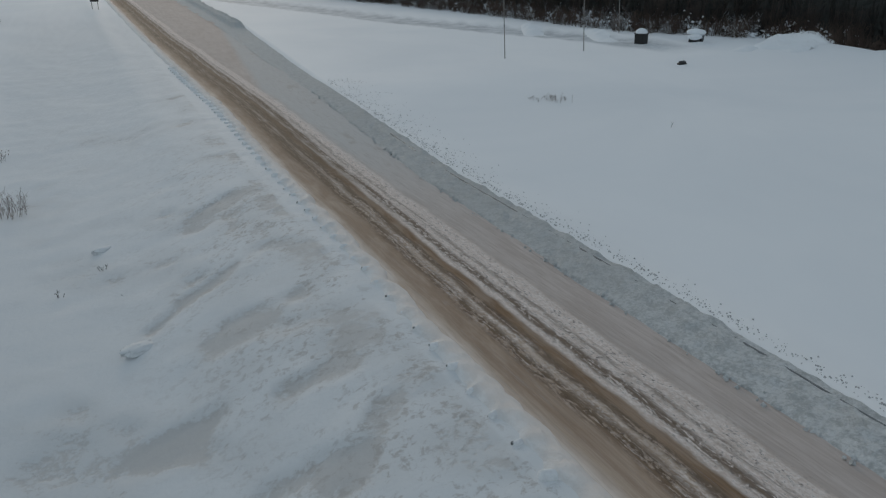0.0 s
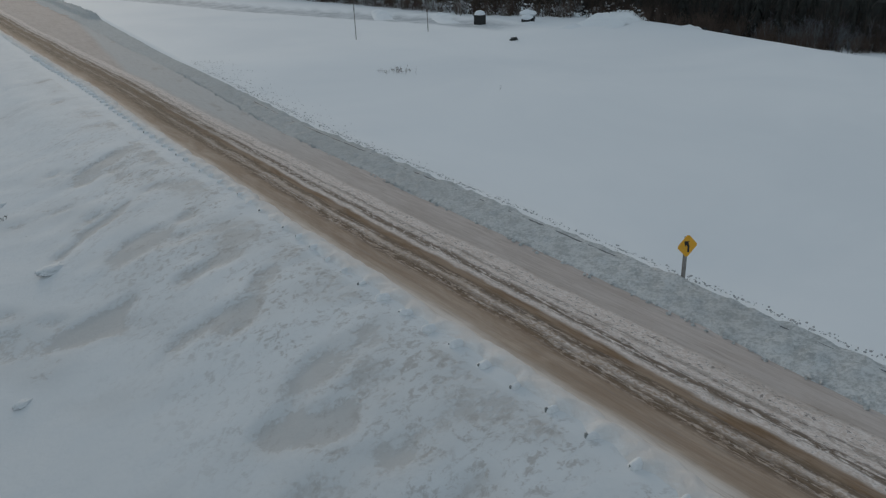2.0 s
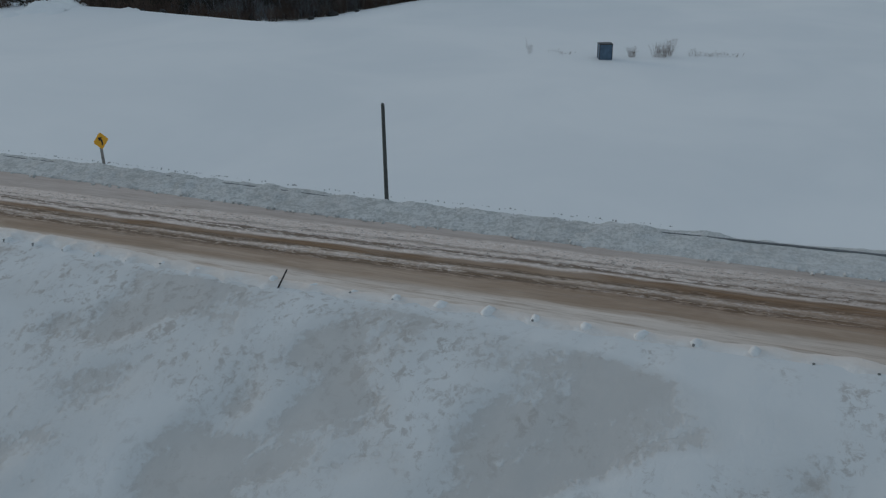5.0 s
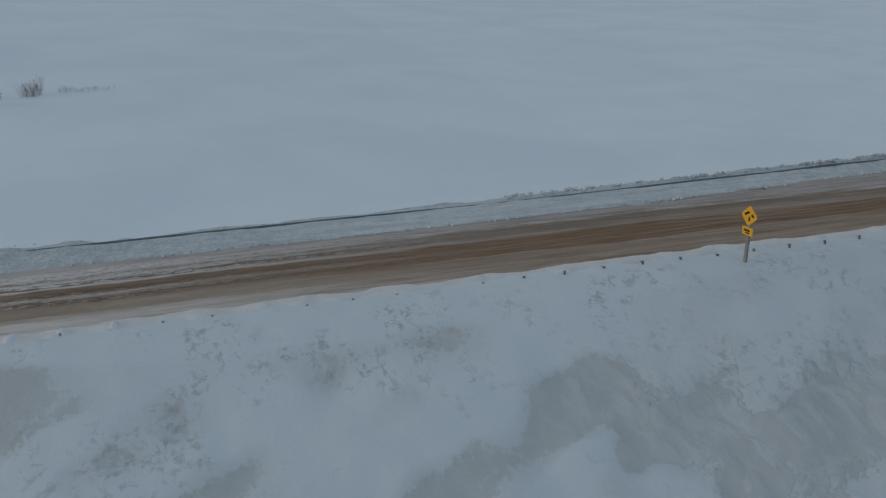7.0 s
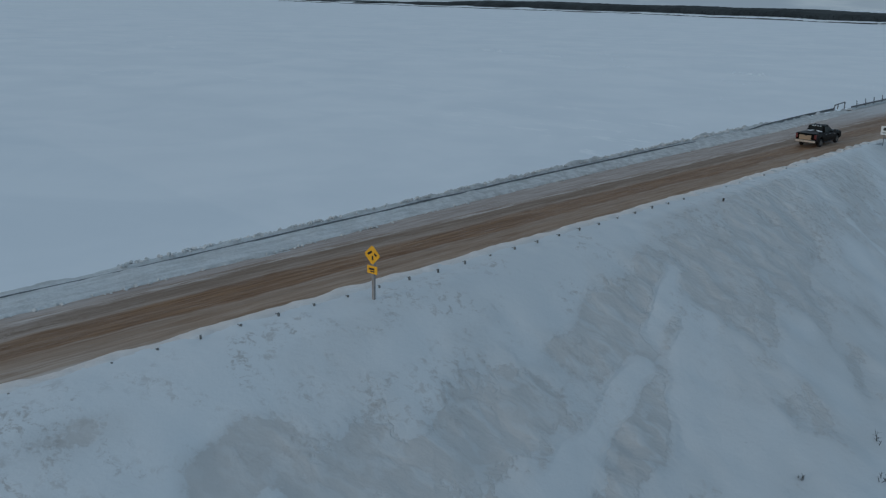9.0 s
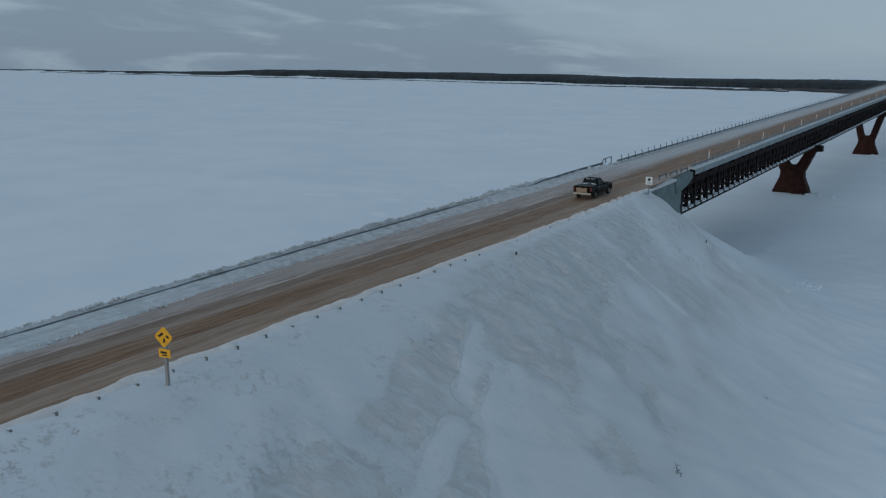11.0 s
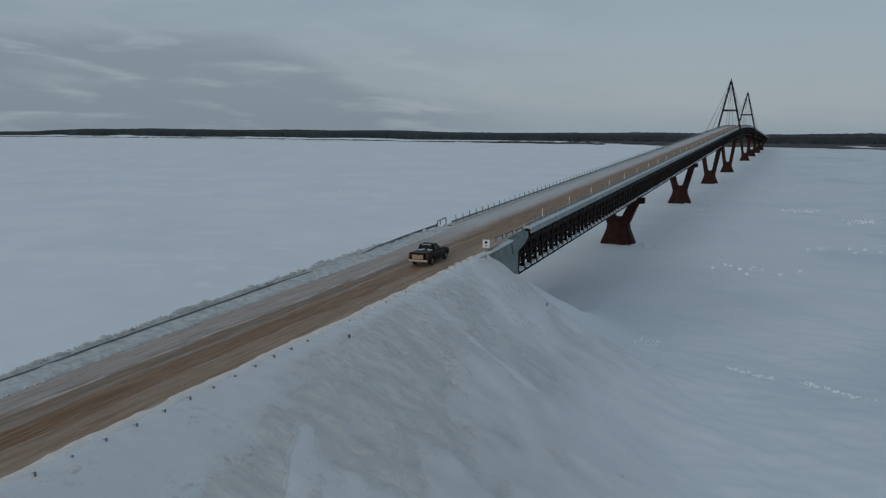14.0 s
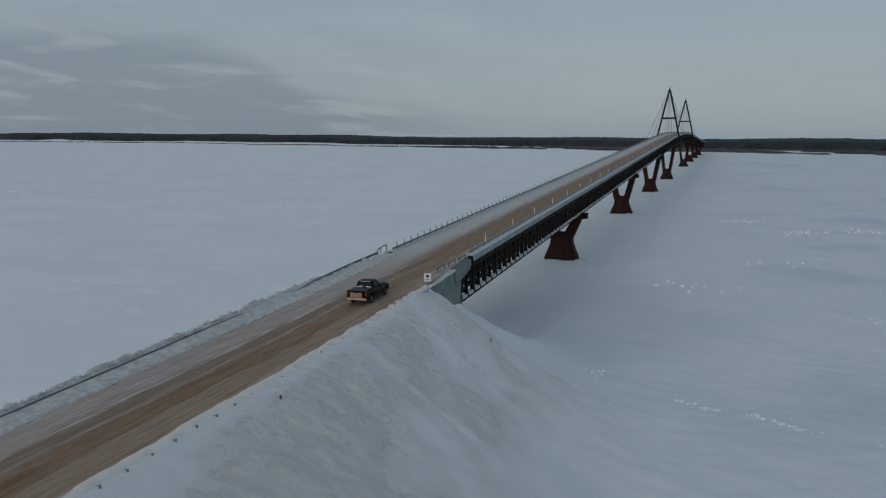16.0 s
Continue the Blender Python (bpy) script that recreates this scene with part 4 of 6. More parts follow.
PIER_Y = [90, 202.5, 315, 427.5, 617.5, 730, 842.5, 955]
ICE = -13.6
for py in PIER_Y:
    pz = deck_z(py) + BOTTOM - 0.35
    pier = new("pier")
    pier.parent = bridge
    pier["label"] = "rust-brown steel pier with two raking legs"
    crotch = min(-7.4, pz - 2.6)
    bm = bmesh.new()
    prism(bm, [(-3.9, ICE - 0.6), (3.9, ICE - 0.6), (3.75, ICE + 0.5), (2.5, -10.1), (2.4, -9.0), (0.7, crotch), (-0.7, crotch), (-2.4, -9.0), (-2.5, -10.1), (-3.75, ICE + 0.5)], 3.0, Matrix.Translation((0, py, 0)))
    bmesh.ops.bevel(bm, geom=bm.edges[:], offset=0.15, segments=1, affect="EDGES")
    part("base", bm, M_RUST, pier)
    for s in (-1, 1):
        bm = bmesh.new()
        prism(bm, [(s * 0.3, crotch - 0.9), (s * 2.2, -9.4), (s * 2.42, -8.9), (s * 4.75, pz), (s * 2.75, pz), (s * 1.0, crotch + 0.5), (s * 0.6, crotch + 0.02)], 2.4, Matrix.Translation((0, py, 0)))
        part("leg", bm, M_RUST, pier)
        bm = bmesh.new()
        box(bm, (1.9, 2.2, 1.3), (s * 4.7, py, pz - 0.1), bevel=0.12)
        part("bearing_block", bm, M_STEEL, pier)
    bm = bmesh.new()
    box(bm, (8.4, 1.6, 1.3), (0, py, pz - 0.05), bevel=0.1)
    part("cap_beam", bm, M_STEEL, pier)

for py in (427.5, 617.5):
    z0 = deck_z(py)
    pylon = new("pylon")
    pylon.parent = bridge
    pylon["label"] = "dark steel A-shaped pylon with stay cables"
    apex = z0 + 26.6
    for s in (-1, 1):
        bm = bmesh.new()
        beam(bm, (s * 7.6, py, z0 - 6.4), (s * 0.25, py, apex), 1.25, 1.0)
        part("leg", bm, M_PYLON, pylon)
        for dy, k in ((-86, 0.0), (-50, 0.9), (50, 0.9), (86, 0.0)):
            bm = bmesh.new()
            rod(bm, (s * 0.4, py, apex - 0.5 - k), (s * 5.4, py + dy, deck_z(py + dy) + 0.1), 0.10, n=6)
            part("stay_cable", bm, M_CABLE, pylon)
    bm = bmesh.new()
    beam(bm, (-4.5, py, z0 + 10.2), (4.5, py, z0 + 10.2), 0.9, 1.1)
    part("crossbeam", bm, M_PYLON, pylon)
    bm = bmesh.new()
    rod(bm, (0, py, apex - 1.6), (0, py, apex + 1.9), 1.0, 0.12, 6)
    part("spire", bm, M_PYLON, pylon)

# railings
for s in (-1, 1):
    railing = new("railing")
    railing.parent = bridge
    railing["label"] = "low galvanised bridge railing with leaning posts"
    x = s * 5.05
    along("rail", [(x - 0.06, 0.52), (x + 0.06, 0.52), (x + 0.06, 0.32), (x - 0.06, 0.32)], M_GALV, railing, 0.0, LENGTH, 150)
    post_me = None
    far_posts = bmesh.new()
    n = 0
    for y in np.arange(1.5, LENGTH, 2.6):
        y = float(y)
        if n < 120:
            if post_me is None:
                bm = bmesh.new()
                beam(bm, (0, 0, 0.05), (0, 0, 0.75), 0.10, 0.11)
                beam(bm, (0, 0, 0.72), (s * 0.10, 0.10, 1.08), 0.08, 0.08)
                ob = part("post", bm, M_RAILTOP, railing)
                post_me = ob.data
            else:
                ob = new("post", post_me)
                ob.parent = railing
            ob.location = (x, y, deck_z(y))
        else:
            beam(far_posts, (x, y, deck_z(y)), (x, y, deck_z(y) + 1.1), 0.15, 0.15)
        n += 1
    tagged(part("far_posts", far_posts, M_RAILTOP, railing), kind="stuff")
# end frame of the left railing and broken rail ends at the right
bm = bmesh.new()
for a, b in (((0, 0, 0), (0, 0.5, 0.85)), ((0, 0.5, 0.85), (0, 3.2, 1.05)), ((0, 3.2, 1.05), (0, 3.3, 0.2)), ((0, 1.3, 0.3), (0, 1.35, 0.9))):
    beam(bm, a, b, 0.10, 0.11)
end_frame = part("railing_end", bm, M_GALV, None)
end_frame.matrix_world = pose(-5.5, -4.2, 0.0)
tagged(end_frame, "bent galvanised end frame of the bridge railing", "railing end")
bm = bmesh.new()
for y0 in (-12.5, -8.6, -4.6):
    beam(bm, (5.15, y0, 0.24), (5.1, y0 + 2.9, 0.34), 0.08, 0.18)
    for k in (0.2, 2.6):
        beam(bm, (5.22, y0 + k, -0.3), (5.22, y0 + k, 0.42), 0.12, 0.14)
app = part("approach_rail", bm, M_GALV, None)
tagged(app, "short steel approach rail poking out of snow", "guard rail")
# white marker posts along the right of the deck
mark = None
for i in range(26):
    y = 8.0 + i * 15.0
    if mark is None:
        mark = thing("marker_post", pose(4.95, y, deck_z(y)), "slim white marker post on the bridge railing", "marker post", "markers along the bridge")
        bm = bmesh.new()
        box(bm, (0.11, 0.06, 1.25), (0, 0, 1.0), bevel=0.015)
        part("post", bm, M_WHITE, mark)
        bm = bmesh.new()
        box(bm, (0.115, 0.066, 0.12), (0, 0, 1.45))
        part("reflector", bm, M_YELLOW, mark)
    else:
        copy_thing(mark, pose(4.95, y, deck_z(y)))

# abutment
abut = thing("abutment", pose(0, 0, 0), "blue-grey concrete bridge abutment with wing walls", "abutment")
for s in (-1, 1):
    side = Matrix.Rotation(radians(90), 4, "Z")
    bm = bmesh.new()
    prism(bm, [(-18.0, -1.0), (-13.0, -0.75), (-8.4, -0.62), (-5.75, -0.62), (-5.75, -4.7), (-3.9, -5.9), (-3.6, -8.2), (-7.0, -8.2), (-18.0, -4.5)], 0.6, Matrix.Translation((s * 5.55, 0, 0)) @ side)
    part("wing_wall", bm, M_CONC, abut)
    bm = bmesh.new()
    prism(bm, [(-18.0, -1.05), (-13.0, -0.79), (-8.6, -0.66), (-8.3, -0.42), (-9.5, -0.22), (-13.0, -0.30), (-18.0, -0.70)], 0.85, Matrix.Translation((s * 5.6, 0, 0)) @ side)
    part("snow_cap", bm, M_EDGE, abut, "snow drifted over the wing wall")
    bm = bmesh.new()
    prism(bm, [(-8.9, -0.25), (-1.9, -0.12), (-1.9, -0.85), (-3.6, -1.65), (-6.0, -2.10), (-7.9, -2.25)], 0.9, Matrix.Translation((s * 5.52, 0, 0)) @ side)
    bmesh.ops.bevel(bm, geom=bm.edges[:], offset=0.07, segments=2, affect="EDGES")
    part("end_block", bm, M_CONC, abut)
bm = bmesh.new()
box(bm, (10.6, 0.9, 9.0), (0, -7.9, -5.4), bevel=0.08)
part("front_wall", bm, M_CONC, abut)
bm = bmesh.new()
box(bm, (10.0, 8.6, 0.45), (0, -4.2, -0.36), turn=Matrix.Rotation(radians(1.1), 4, "X"), bevel=0.05)
part("approach_slab", bm, M_CONC, abut)

# ---------------------------------------------------------------- guard rails
rail_l = thing("guard_rail", pose(0, 0, 0), "steel guard rail almost buried in the ploughed snow bank", "guard rail")


def guard_x(y):
    return np.interp(y, ROAD_Y, RAIL_X)


prev = None
for y in np.arange(-209.14, -3.0, 3.81):
    y = float(y)
    z = float(road_z(y)) + 0.215 - 0.075 * (y < -118) + 0.04 * (y > -85) + 0.12 * (y > -25) + (0.055 if y < -75 else 0.09) * float(vnoise(np.array([y / 9.0]), np.array([0.5]), 3)[0]) + 0.05 * float(vnoise(np.array([y / 3.4]), np.array([2.5]), 2)[0]) - 0.22 * math.exp(-((y + 31.0) / 5.5) ** 2)
    p = Vector((float(guard_x(y)), y, z))
    if prev is not None:
        bm = bmesh.new()
        d = (p - prev).normalized()
        m = Matrix.Translation((p + prev) / 2) @ d.to_track_quat("Y", "Z").to_matrix().to_4x4()
        # W-shaped beam
        prism(bm, [(0.0, 0.155), (0.05, 0.13), (0.05, 0.07), (0.0, 0.02), (0.0, -0.02), (0.05, -0.07), (0.05, -0.13), (0.0, -0.155), (-0.02, -0.15), (-0.02, 0.15)], (p - prev).length + 0.02, m)
        part("rail_panel", bm, M_RAILTOP, rail_l)
    prev = p
posts = thing("guard_posts", pose(0, 0, 0), "row of dark timber guard posts with their rail under snow", "guard posts")
pm, cap_data = None, None
for k in range(124):
    y = float(np.interp(k, SPAN_N, SPAN_Y))
    x = float(post_x(y))
    z = max(gz(x, y) + 0.10, float(road_z(y)) + (0.20 if y > -172 else 0.30))
    capped = y < -113 or y > -50
    if pm is None:
        bm = bmesh.new()
        box(bm, (0.10, 0.09, 1.1), (0, 0, -0.41), bevel=0.02)
        box(bm, (0.18, 0.03, 0.035), (-0.12, 0, 0.06), bevel=0.01)
        ob = part("post", bm, M_GUARD, posts)
        pm = ob.data
        tip_data = pm.copy()
        tip_data.materials[0] = M_TIP
    else:
        ob = new("post", pm)
        ob.parent = posts
    if capped:
        cap_z = max(gz(x, y), float(road_z(y)) + (0.05 if y < -106 else -0.05))
        if cap_data is None:
            cv, cf = [], []
            for i in range(5):
                e = i / 4 * math.pi / 2
                for j in range(12):
                    a = j / 12 * 2 * math.pi
                    reach = 0.62 if math.cos(a) < 0 else 0.20
                    lump = 1 + 0.16 * math.sin(3 * a + 1.3 * i)
                    cv.append((reach * lump * math.cos(e) * math.cos(a), 0.27 * lump * math.cos(e) * math.sin(a), 0.33 * math.sin(e) - 0.08))
            cf = [(i * 12 + j, i * 12 + (j + 1) % 12, (i + 1) * 12 + (j + 1) % 12, (i + 1) * 12 + j) for i in range(4) for j in range(12)]
            cap = mesh_ob("snow_cap", cv, cf, M_EDGE, posts, smooth=True, label="small drift of snow capping a post")
            cap_data = cap.data
        else:
            cap = new("snow_cap", cap_data)
            cap.parent = posts
        cap.location = (x - 0.08, y + 0.05, cap_z)
        cap.rotation_euler = (0, 0, random.uniform(-0.5, 0.5))
        grow = random.uniform(0.65, 1.1)
        cap.scale = (grow, grow * random.uniform(0.8, 1.25), grow * random.uniform(0.7, 1.05))
        ob.data = tip_data
        ob.location = (x + 0.03, y, cap_z - 0.03 + random.uniform(-0.08, 0.06))
        ob.rotation_euler = (random.uniform(-0.06, 0.06), random.uniform(-0.10, 0.10), random.uniform(-0.35, 0.35))
        continue
    ob.location = (x, y, z - (0.17 if y > -56 else 0.085 if y > -98 else 0.16 if y > -172 else 0.24) + random.uniform(-0.07, 0.04) - (0.05 if -140 < y < -98 else 0.0))
    ob.rotation_euler = (random.uniform(-0.06, 0.06), random.uniform(-0.10, 0.10), random.uniform(-0.35, 0.35))

# ---------------------------------------------------------------- signs and poles


def diamond(bm, r, t, round_off=0.06):
    a = [(0, -r), (r, 0), (0, r), (-r, 0)]
    prism(bm, a, t)
    bmesh.ops.bevel(bm, geom=[e for e in bm.edges if abs(e.verts[0].co.y - e.verts[1].co.y) > t / 2], offset=round_off, segments=3, affect="EDGES")


def sign_post(name, m, height, label, wood=True):
    s = thing(name, m, label, "road sign")
    bm = bmesh.new()
    if wood:
        box(bm, (0.14, 0.14, height + 0.8), (0, 0.10, (height - 0.8) / 2), bevel=0.015)
    else:
        box(bm, (0.06, 0.06, height + 0.8), (0, 0.06, (height - 0.8) / 2), bevel=0.01)
    part("post", bm, M_POSTW if wood else M_GALV, s)
    return s


# curve warning sign, facing traffic that leaves the bridge
sa = sign_post("curve_warning_sign", pose(-3.35, -153.4, -3.25, 0, 0, 170), 2.35, "amber diamond sign with a black bent curve arrow", True)
bm = bmesh.new()
diamond(bm, 0.55, 0.03)
bmesh.ops.translate(bm, verts=bm.verts, vec=(0, 0, 1.95))
plate = part("plate", bm, M_YELLOW, sa)
bm = bmesh.new()
prism(bm, [(0.10, 1.66), (0.10, 1.94), (0.02, 2.10), (0.08, 2.16), (-0.20, 2.20), (-0.14, 1.95), (-0.07, 2.02), (0.0, 1.90), (0.0, 1.66)], 0.012, Matrix.Translation((0, -0.022, 0)))
part("arrow", bm, M_BLACK, plate)

# amber sign with symbol and tab, facing traffic that comes to the bridge
sb = sign_post("warning_sign", pose(9.05, -86.1, -1.75, 0, 0, 12), 2.75, "amber diamond sign with a dark symbol above a small plaque", True)
bm = bmesh.new()
diamond(bm, 0.50, 0.03)
bmesh.ops.translate(bm, verts=bm.verts, vec=(0, 0, 2.40))
plate = part("plate", bm, M_YELLOW, sb)
bm = bmesh.new()
prism(bm, [(-0.30, 2.45), (-0.05, 2.62), (0.02, 2.54), (-0.20, 2.38)], 0.012, Matrix.Translation((0, -0.022, 0)))
prism(bm, [(-0.02, 2.16), (0.08, 2.16), (0.07, 2.36), (0.0, 2.36)], 0.012, Matrix.Translation((0, -0.022, 0)))
prism(bm, [(0.12, 2.42), (0.26, 2.36), (0.30, 2.44), (0.15, 2.52)], 0.012, Matrix.Translation((0, -0.022, 0)))
part("symbol", bm, M_BLACK, plate)
bm = bmesh.new()
box(bm, (0.62, 0.03, 0.40), (0, 0, 1.66), bevel=0.012)
tab = part("plaque", bm, M_YELLOW, sb)
bm = bmesh.new()
box(bm, (0.34, 0.012, 0.09), (-0.03, -0.02, 1.70))
box(bm, (0.24, 0.012, 0.06), (0.02, -0.02, 1.58))
part("bars", bm, M_BLACK, tab)

# white sign at the bridge end
sw = sign_post("white_sign", pose(6.9, -20.4, -1.05, 0, 0, 14), 2.15, "white rectangular sign with a dark symbol at the bridge end", False)
bm = bmesh.new()
box(bm, (0.72, 0.03, 0.86), (0, 0, 1.75), bevel=0.012)
plate = part("plate", bm, M_WHITE, sw)
bm = bmesh.new()
bmesh.ops.create_cone(bm, cap_ends=True, segments=16, radius1=0.16, radius2=0.16, depth=0.012, matrix=Matrix.Translation((0, -0.022, 1.88)) @ Matrix.Rotation(radians(90), 4, "X"))
box(bm, (0.36, 0.012, 0.07), (0, -0.022, 1.52))
part("symbol", bm, M_BLACK, plate)

# lone pole in the field
pole = thing("utility_pole", pose(-15.2, -139.8, -8.5), "bare dark timber pole standing in the snow", "pole")
bm = bmesh.new()
rod(bm, (0, 0, -0.8), (0.0, 0, 8.0), 0.155, 0.12, 12)
part("shaft", bm, M_POLE, pole)
bm = bmesh.new()
rod(bm, (0, 0, 7.96), (0, 0, 8.10), 0.125, 0.08, 12)
part("cap", bm, M_POLE, pole)

# leaning stick by the road
st = thing("marker_stick", pose(8.6, -132.4, -2.6), "dark leaning marker stick beside the road", "marker stick")
bm = bmesh.new()
rod(bm, (0.3, -0.05, -0.3), (-0.3, 0.32, 0.75), 0.045, 0.035, 6)
part("stick", bm, M_WOOD, st)

# ---------------------------------------------------------------- pick-up truck
def make_paint():
    a = Mat("black_truck_paint", (0.008, 0.009, 0.010), 0.28)
    dirt = a.math("MULTIPLY", a.step(a.noise(2.2, 5, 0.7), 0.5, 0.8), 0.12)
    a.colour(a.mix(dirt, (0.004, 0.0045, 0.005), (0.04, 0.035, 0.03)))
    a.rough(a.math("ADD", 0.25, a.math("MULTIPLY", dirt, 1.4)))
    a.b.inputs["Specular IOR Level"].default_value = 0.06
    return a.m


M_PAINT = make_paint()
M_GLASS = plain("dark_window_glass", (0.008, 0.011, 0.012), 0.30, 0, 0.1, 3, 0)
M_GLASS.node_tree.nodes["Principled BSDF"].inputs["Specular IOR Level"].default_value = 0.12
M_CHROME = plain("chrome", (0.62, 0.62, 0.62), 0.22, 1.0, 0.15, 3, 0)
M_DIRTYCHROME = plain("salted_chrome", (0.50, 0.43, 0.36), 0.55, 0.35, 0.25, 5, 0)
M_TYRE = plain("tyre_rubber", (0.020, 0.019, 0.018), 0.85, 0, 0.3, 8)
M_RIM = plain("dirty_alloy", (0.34, 0.32, 0.30), 0.4, 0.8, 0.25, 6, 0)
M_COVER = plain("vinyl_bed_cover", (0.030, 0.028, 0.027), 0.6, 0, 0.3, 4)


def make_dirt():
    a = Mat("sand_caked_paint", (0.3, 0.2, 0.14), 0.8)
    k = a.math("ADD", a.math("MULTIPLY", a.noise(1.9, 4, 0.6), 0.7), a.math("MULTIPLY", a.noise(9.0, 4, 0.6), 0.3))
    a.colour(a.mix(a.step(k, 0.30, 0.48), (0.11, 0.08, 0.055), (0.37, 0.268, 0.175)))
    return a.m


M_DIRT = make_dirt()
M_LAMP = plain("headlamp_lens", (0.55, 0.56, 0.56), 0.15, 0.3, 0.1, 4, 0)
M_TAIL = plain("tail_lamp_lens", (0.13, 0.014, 0.011), 0.35, 0, 0.15, 4, 0)

TRUCK_Y = -27.0
truck = thing("pickup_truck", pose(3.35, TRUCK_Y, float(road_z(TRUCK_Y)) + 0.03, math.degrees(math.atan(0.0205)), 0, 1.5), "black crew-cab pickup truck with sand-caked tailgate on the snowy road", "pickup truck")
WX, YF, YR, WR = 0.86, 1.95, -1.73, 0.40


def side_prism(bm, outline, width, bevel=0.0, at_x=0.0):
    """A (y, z) outline drawn across the truck."""
    prism(bm, [(-y, z) for y, z in outline], width, Matrix.Translation((at_x, 0, 0)) @ Matrix.Rotation(radians(-90), 4, "Z"))
    if bevel:
        e = [e for e in bm.edges if abs(e.verts[0].co.x - e.verts[1].co.x) < 1e-4]
        bmesh.ops.bevel(bm, geom=e, offset=bevel, segments=3, profile=0.6, affect="EDGES")


def arch(c, r=0.50, z=0.44, n=9):
    return [(c + r * math.cos(radians(a)), z + r * 0.98 * math.sin(radians(a))) for a in np.linspace(0, 180, n)]


low = [(2.80, 0.48)] + arch(YF) + arch(YR) + [(-2.72, 0.52), (-2.93, 0.66), (-2.95, 1.30), (-2.90, 1.35), (-1.06, 1.32), (-0.98, 1.26), (0.98, 1.24), (1.15, 1.27), (2.35, 1.19), (2.74, 1.09), (2.87, 0.95), (2.90, 0.60)]
bm = bmesh.new()
side_prism(bm, low, 1.96, 0.06)
part("body", bm, M_PAINT, truck)
# cab
bm = bmesh.new()
c0 = [(-0.90, 1.10, 1.23), (0.90, 1.10, 1.23), (0.90, -1.02, 1.25), (-0.90, -1.02, 1.25)]
c1 = [(-0.72, 0.20, 1.88), (0.72, 0.20, 1.88), (0.73, -0.82, 1.90), (-0.73, -0.82, 1.90)]
v = [bm.verts.new(p) for p in c0 + c1]
for q in ((3, 2, 1, 0), (4, 5, 6, 7), (0, 1, 5, 4), (1, 2, 6, 5), (2, 3, 7, 6), (3, 0, 4, 7)):
    bm.faces.new([v[i] for i in q])
bmesh.ops.bevel(bm, geom=[e for e in bm.edges if e.verts[0].co.z > 1.5 or e.verts[1].co.z > 1.5], offset=0.07, segments=3, affect="EDGES")
cab = part("cab", bm, M_PAINT, truck)
bm = bmesh.new()
for x in (-0.45, -0.15, 0.15, 0.45):
    box(bm, (0.05, 0.85, 0.03), (x, -0.34, 1.915), bevel=0.01)
part("roof_rib", bm, M_PAINT, cab)


def pane(pts, name="window", parent=cab):
    bm = bmesh.new()
    pts = [Vector(p) for p in pts]
    nrm = (pts[1] - pts[0]).cross(pts[2] - pts[0]).normalized()
    a = [bm.verts.new(p + nrm * 0.012) for p in pts]
    b = [bm.verts.new(p - nrm * 0.02) for p in pts]
    bm.faces.new(a)
    bm.faces.new(b[::-1])
    for i in range(len(a)):
        j = (i + 1) % len(a)
        bm.faces.new((a[i], b[i], b[j], a[j]))
    return part(name, bm, M_GLASS, parent)


def lerp(a, b, k):
    return tuple(a[i] + (b[i] - a[i]) * k for i in range(3))


pane([lerp(c0[0], c0[1], 0.04), lerp(c0[0], c0[1], 0.96), lerp(c1[0], c1[1], 0.95), lerp(c1[0], c1[1], 0.05)], "windscreen")
pane([lerp(c0[2], c0[3], 0.10), lerp(c0[2], c0[3], 0.90), lerp(c1[2], c1[3], 0.90), lerp(c1[2], c1[3], 0.10)], "rear_window")
for s, (b0, b1, t0, t1) in ((1, (c0[1], c0[2], c1[1], c1[2])), (-1, (c0[0], c0[3], c1[0], c1[3]))):
    for k0, k1 in ((0.10, 0.50), (0.54, 0.93)):
        q = [lerp(lerp(b0, b1, k0), lerp(t0, t1, k0), 0.10), lerp(lerp(b0, b1, k1), lerp(t0, t1, k1), 0.10), lerp(lerp(b0, b1, k1), lerp(t0, t1, k1), 0.86), lerp(lerp(b0, b1, max(k0, 0.14)), lerp(t0, t1, max(k0, 0.06)), 0.86)]
        pane(q if s > 0 else q[::-1], "side_window")
# bed cover, hood, grille, bumpers
bm = bmesh.new()
box(bm, (1.66, 1.80, 0.06), (0, -2.02, 1.345), bevel=0.025)
part("bed_cover", bm, M_COVER, truck, "dark vinyl bed cover")
bm = bmesh.new()
prism(bm, [(-0.86, 0), (0.86, 0), (0.80, 0.05), (0.45, 0.075), (0.30, 0.05), (-0.30, 0.05), (-0.45, 0.075), (-0.80, 0.05)], 1.5, Matrix.Translation((0, 1.80, 1.20)) @ Matrix.Rotation(radians(-3.6), 4, "X"))
part("hood", bm, M_PAINT, truck)
bm = bmesh.new()
box(bm, (1.14, 0.06, 0.40), (0, 2.885, 0.92), bevel=0.04)
grille = part("grille", bm, M_BLACK, truck)
for z in (0.80, 0.92, 1.04):
    bm = bmesh.new()
    box(bm, (1.12, 0.05, 0.055), (0, 2.925, z), bevel=0.015)
    part("bar", bm, M_CHROME, grille, "chrome grille bar")
bm = bmesh.new()
box(bm, (1.94, 0.20, 0.24), (0, 2.91, 0.58), bevel=0.05)
part("front_bumper", bm, M_CHROME, truck, "chrome front bumper")
bm = bmesh.new()
box(bm, (1.90, 0.18, 0.20), (0, -3.00, 0.62), bevel=0.04)
part("rear_bumper", bm, M_DIRTYCHROME, truck, "rear bumper dulled by pale road salt")
bm = bmesh.new()
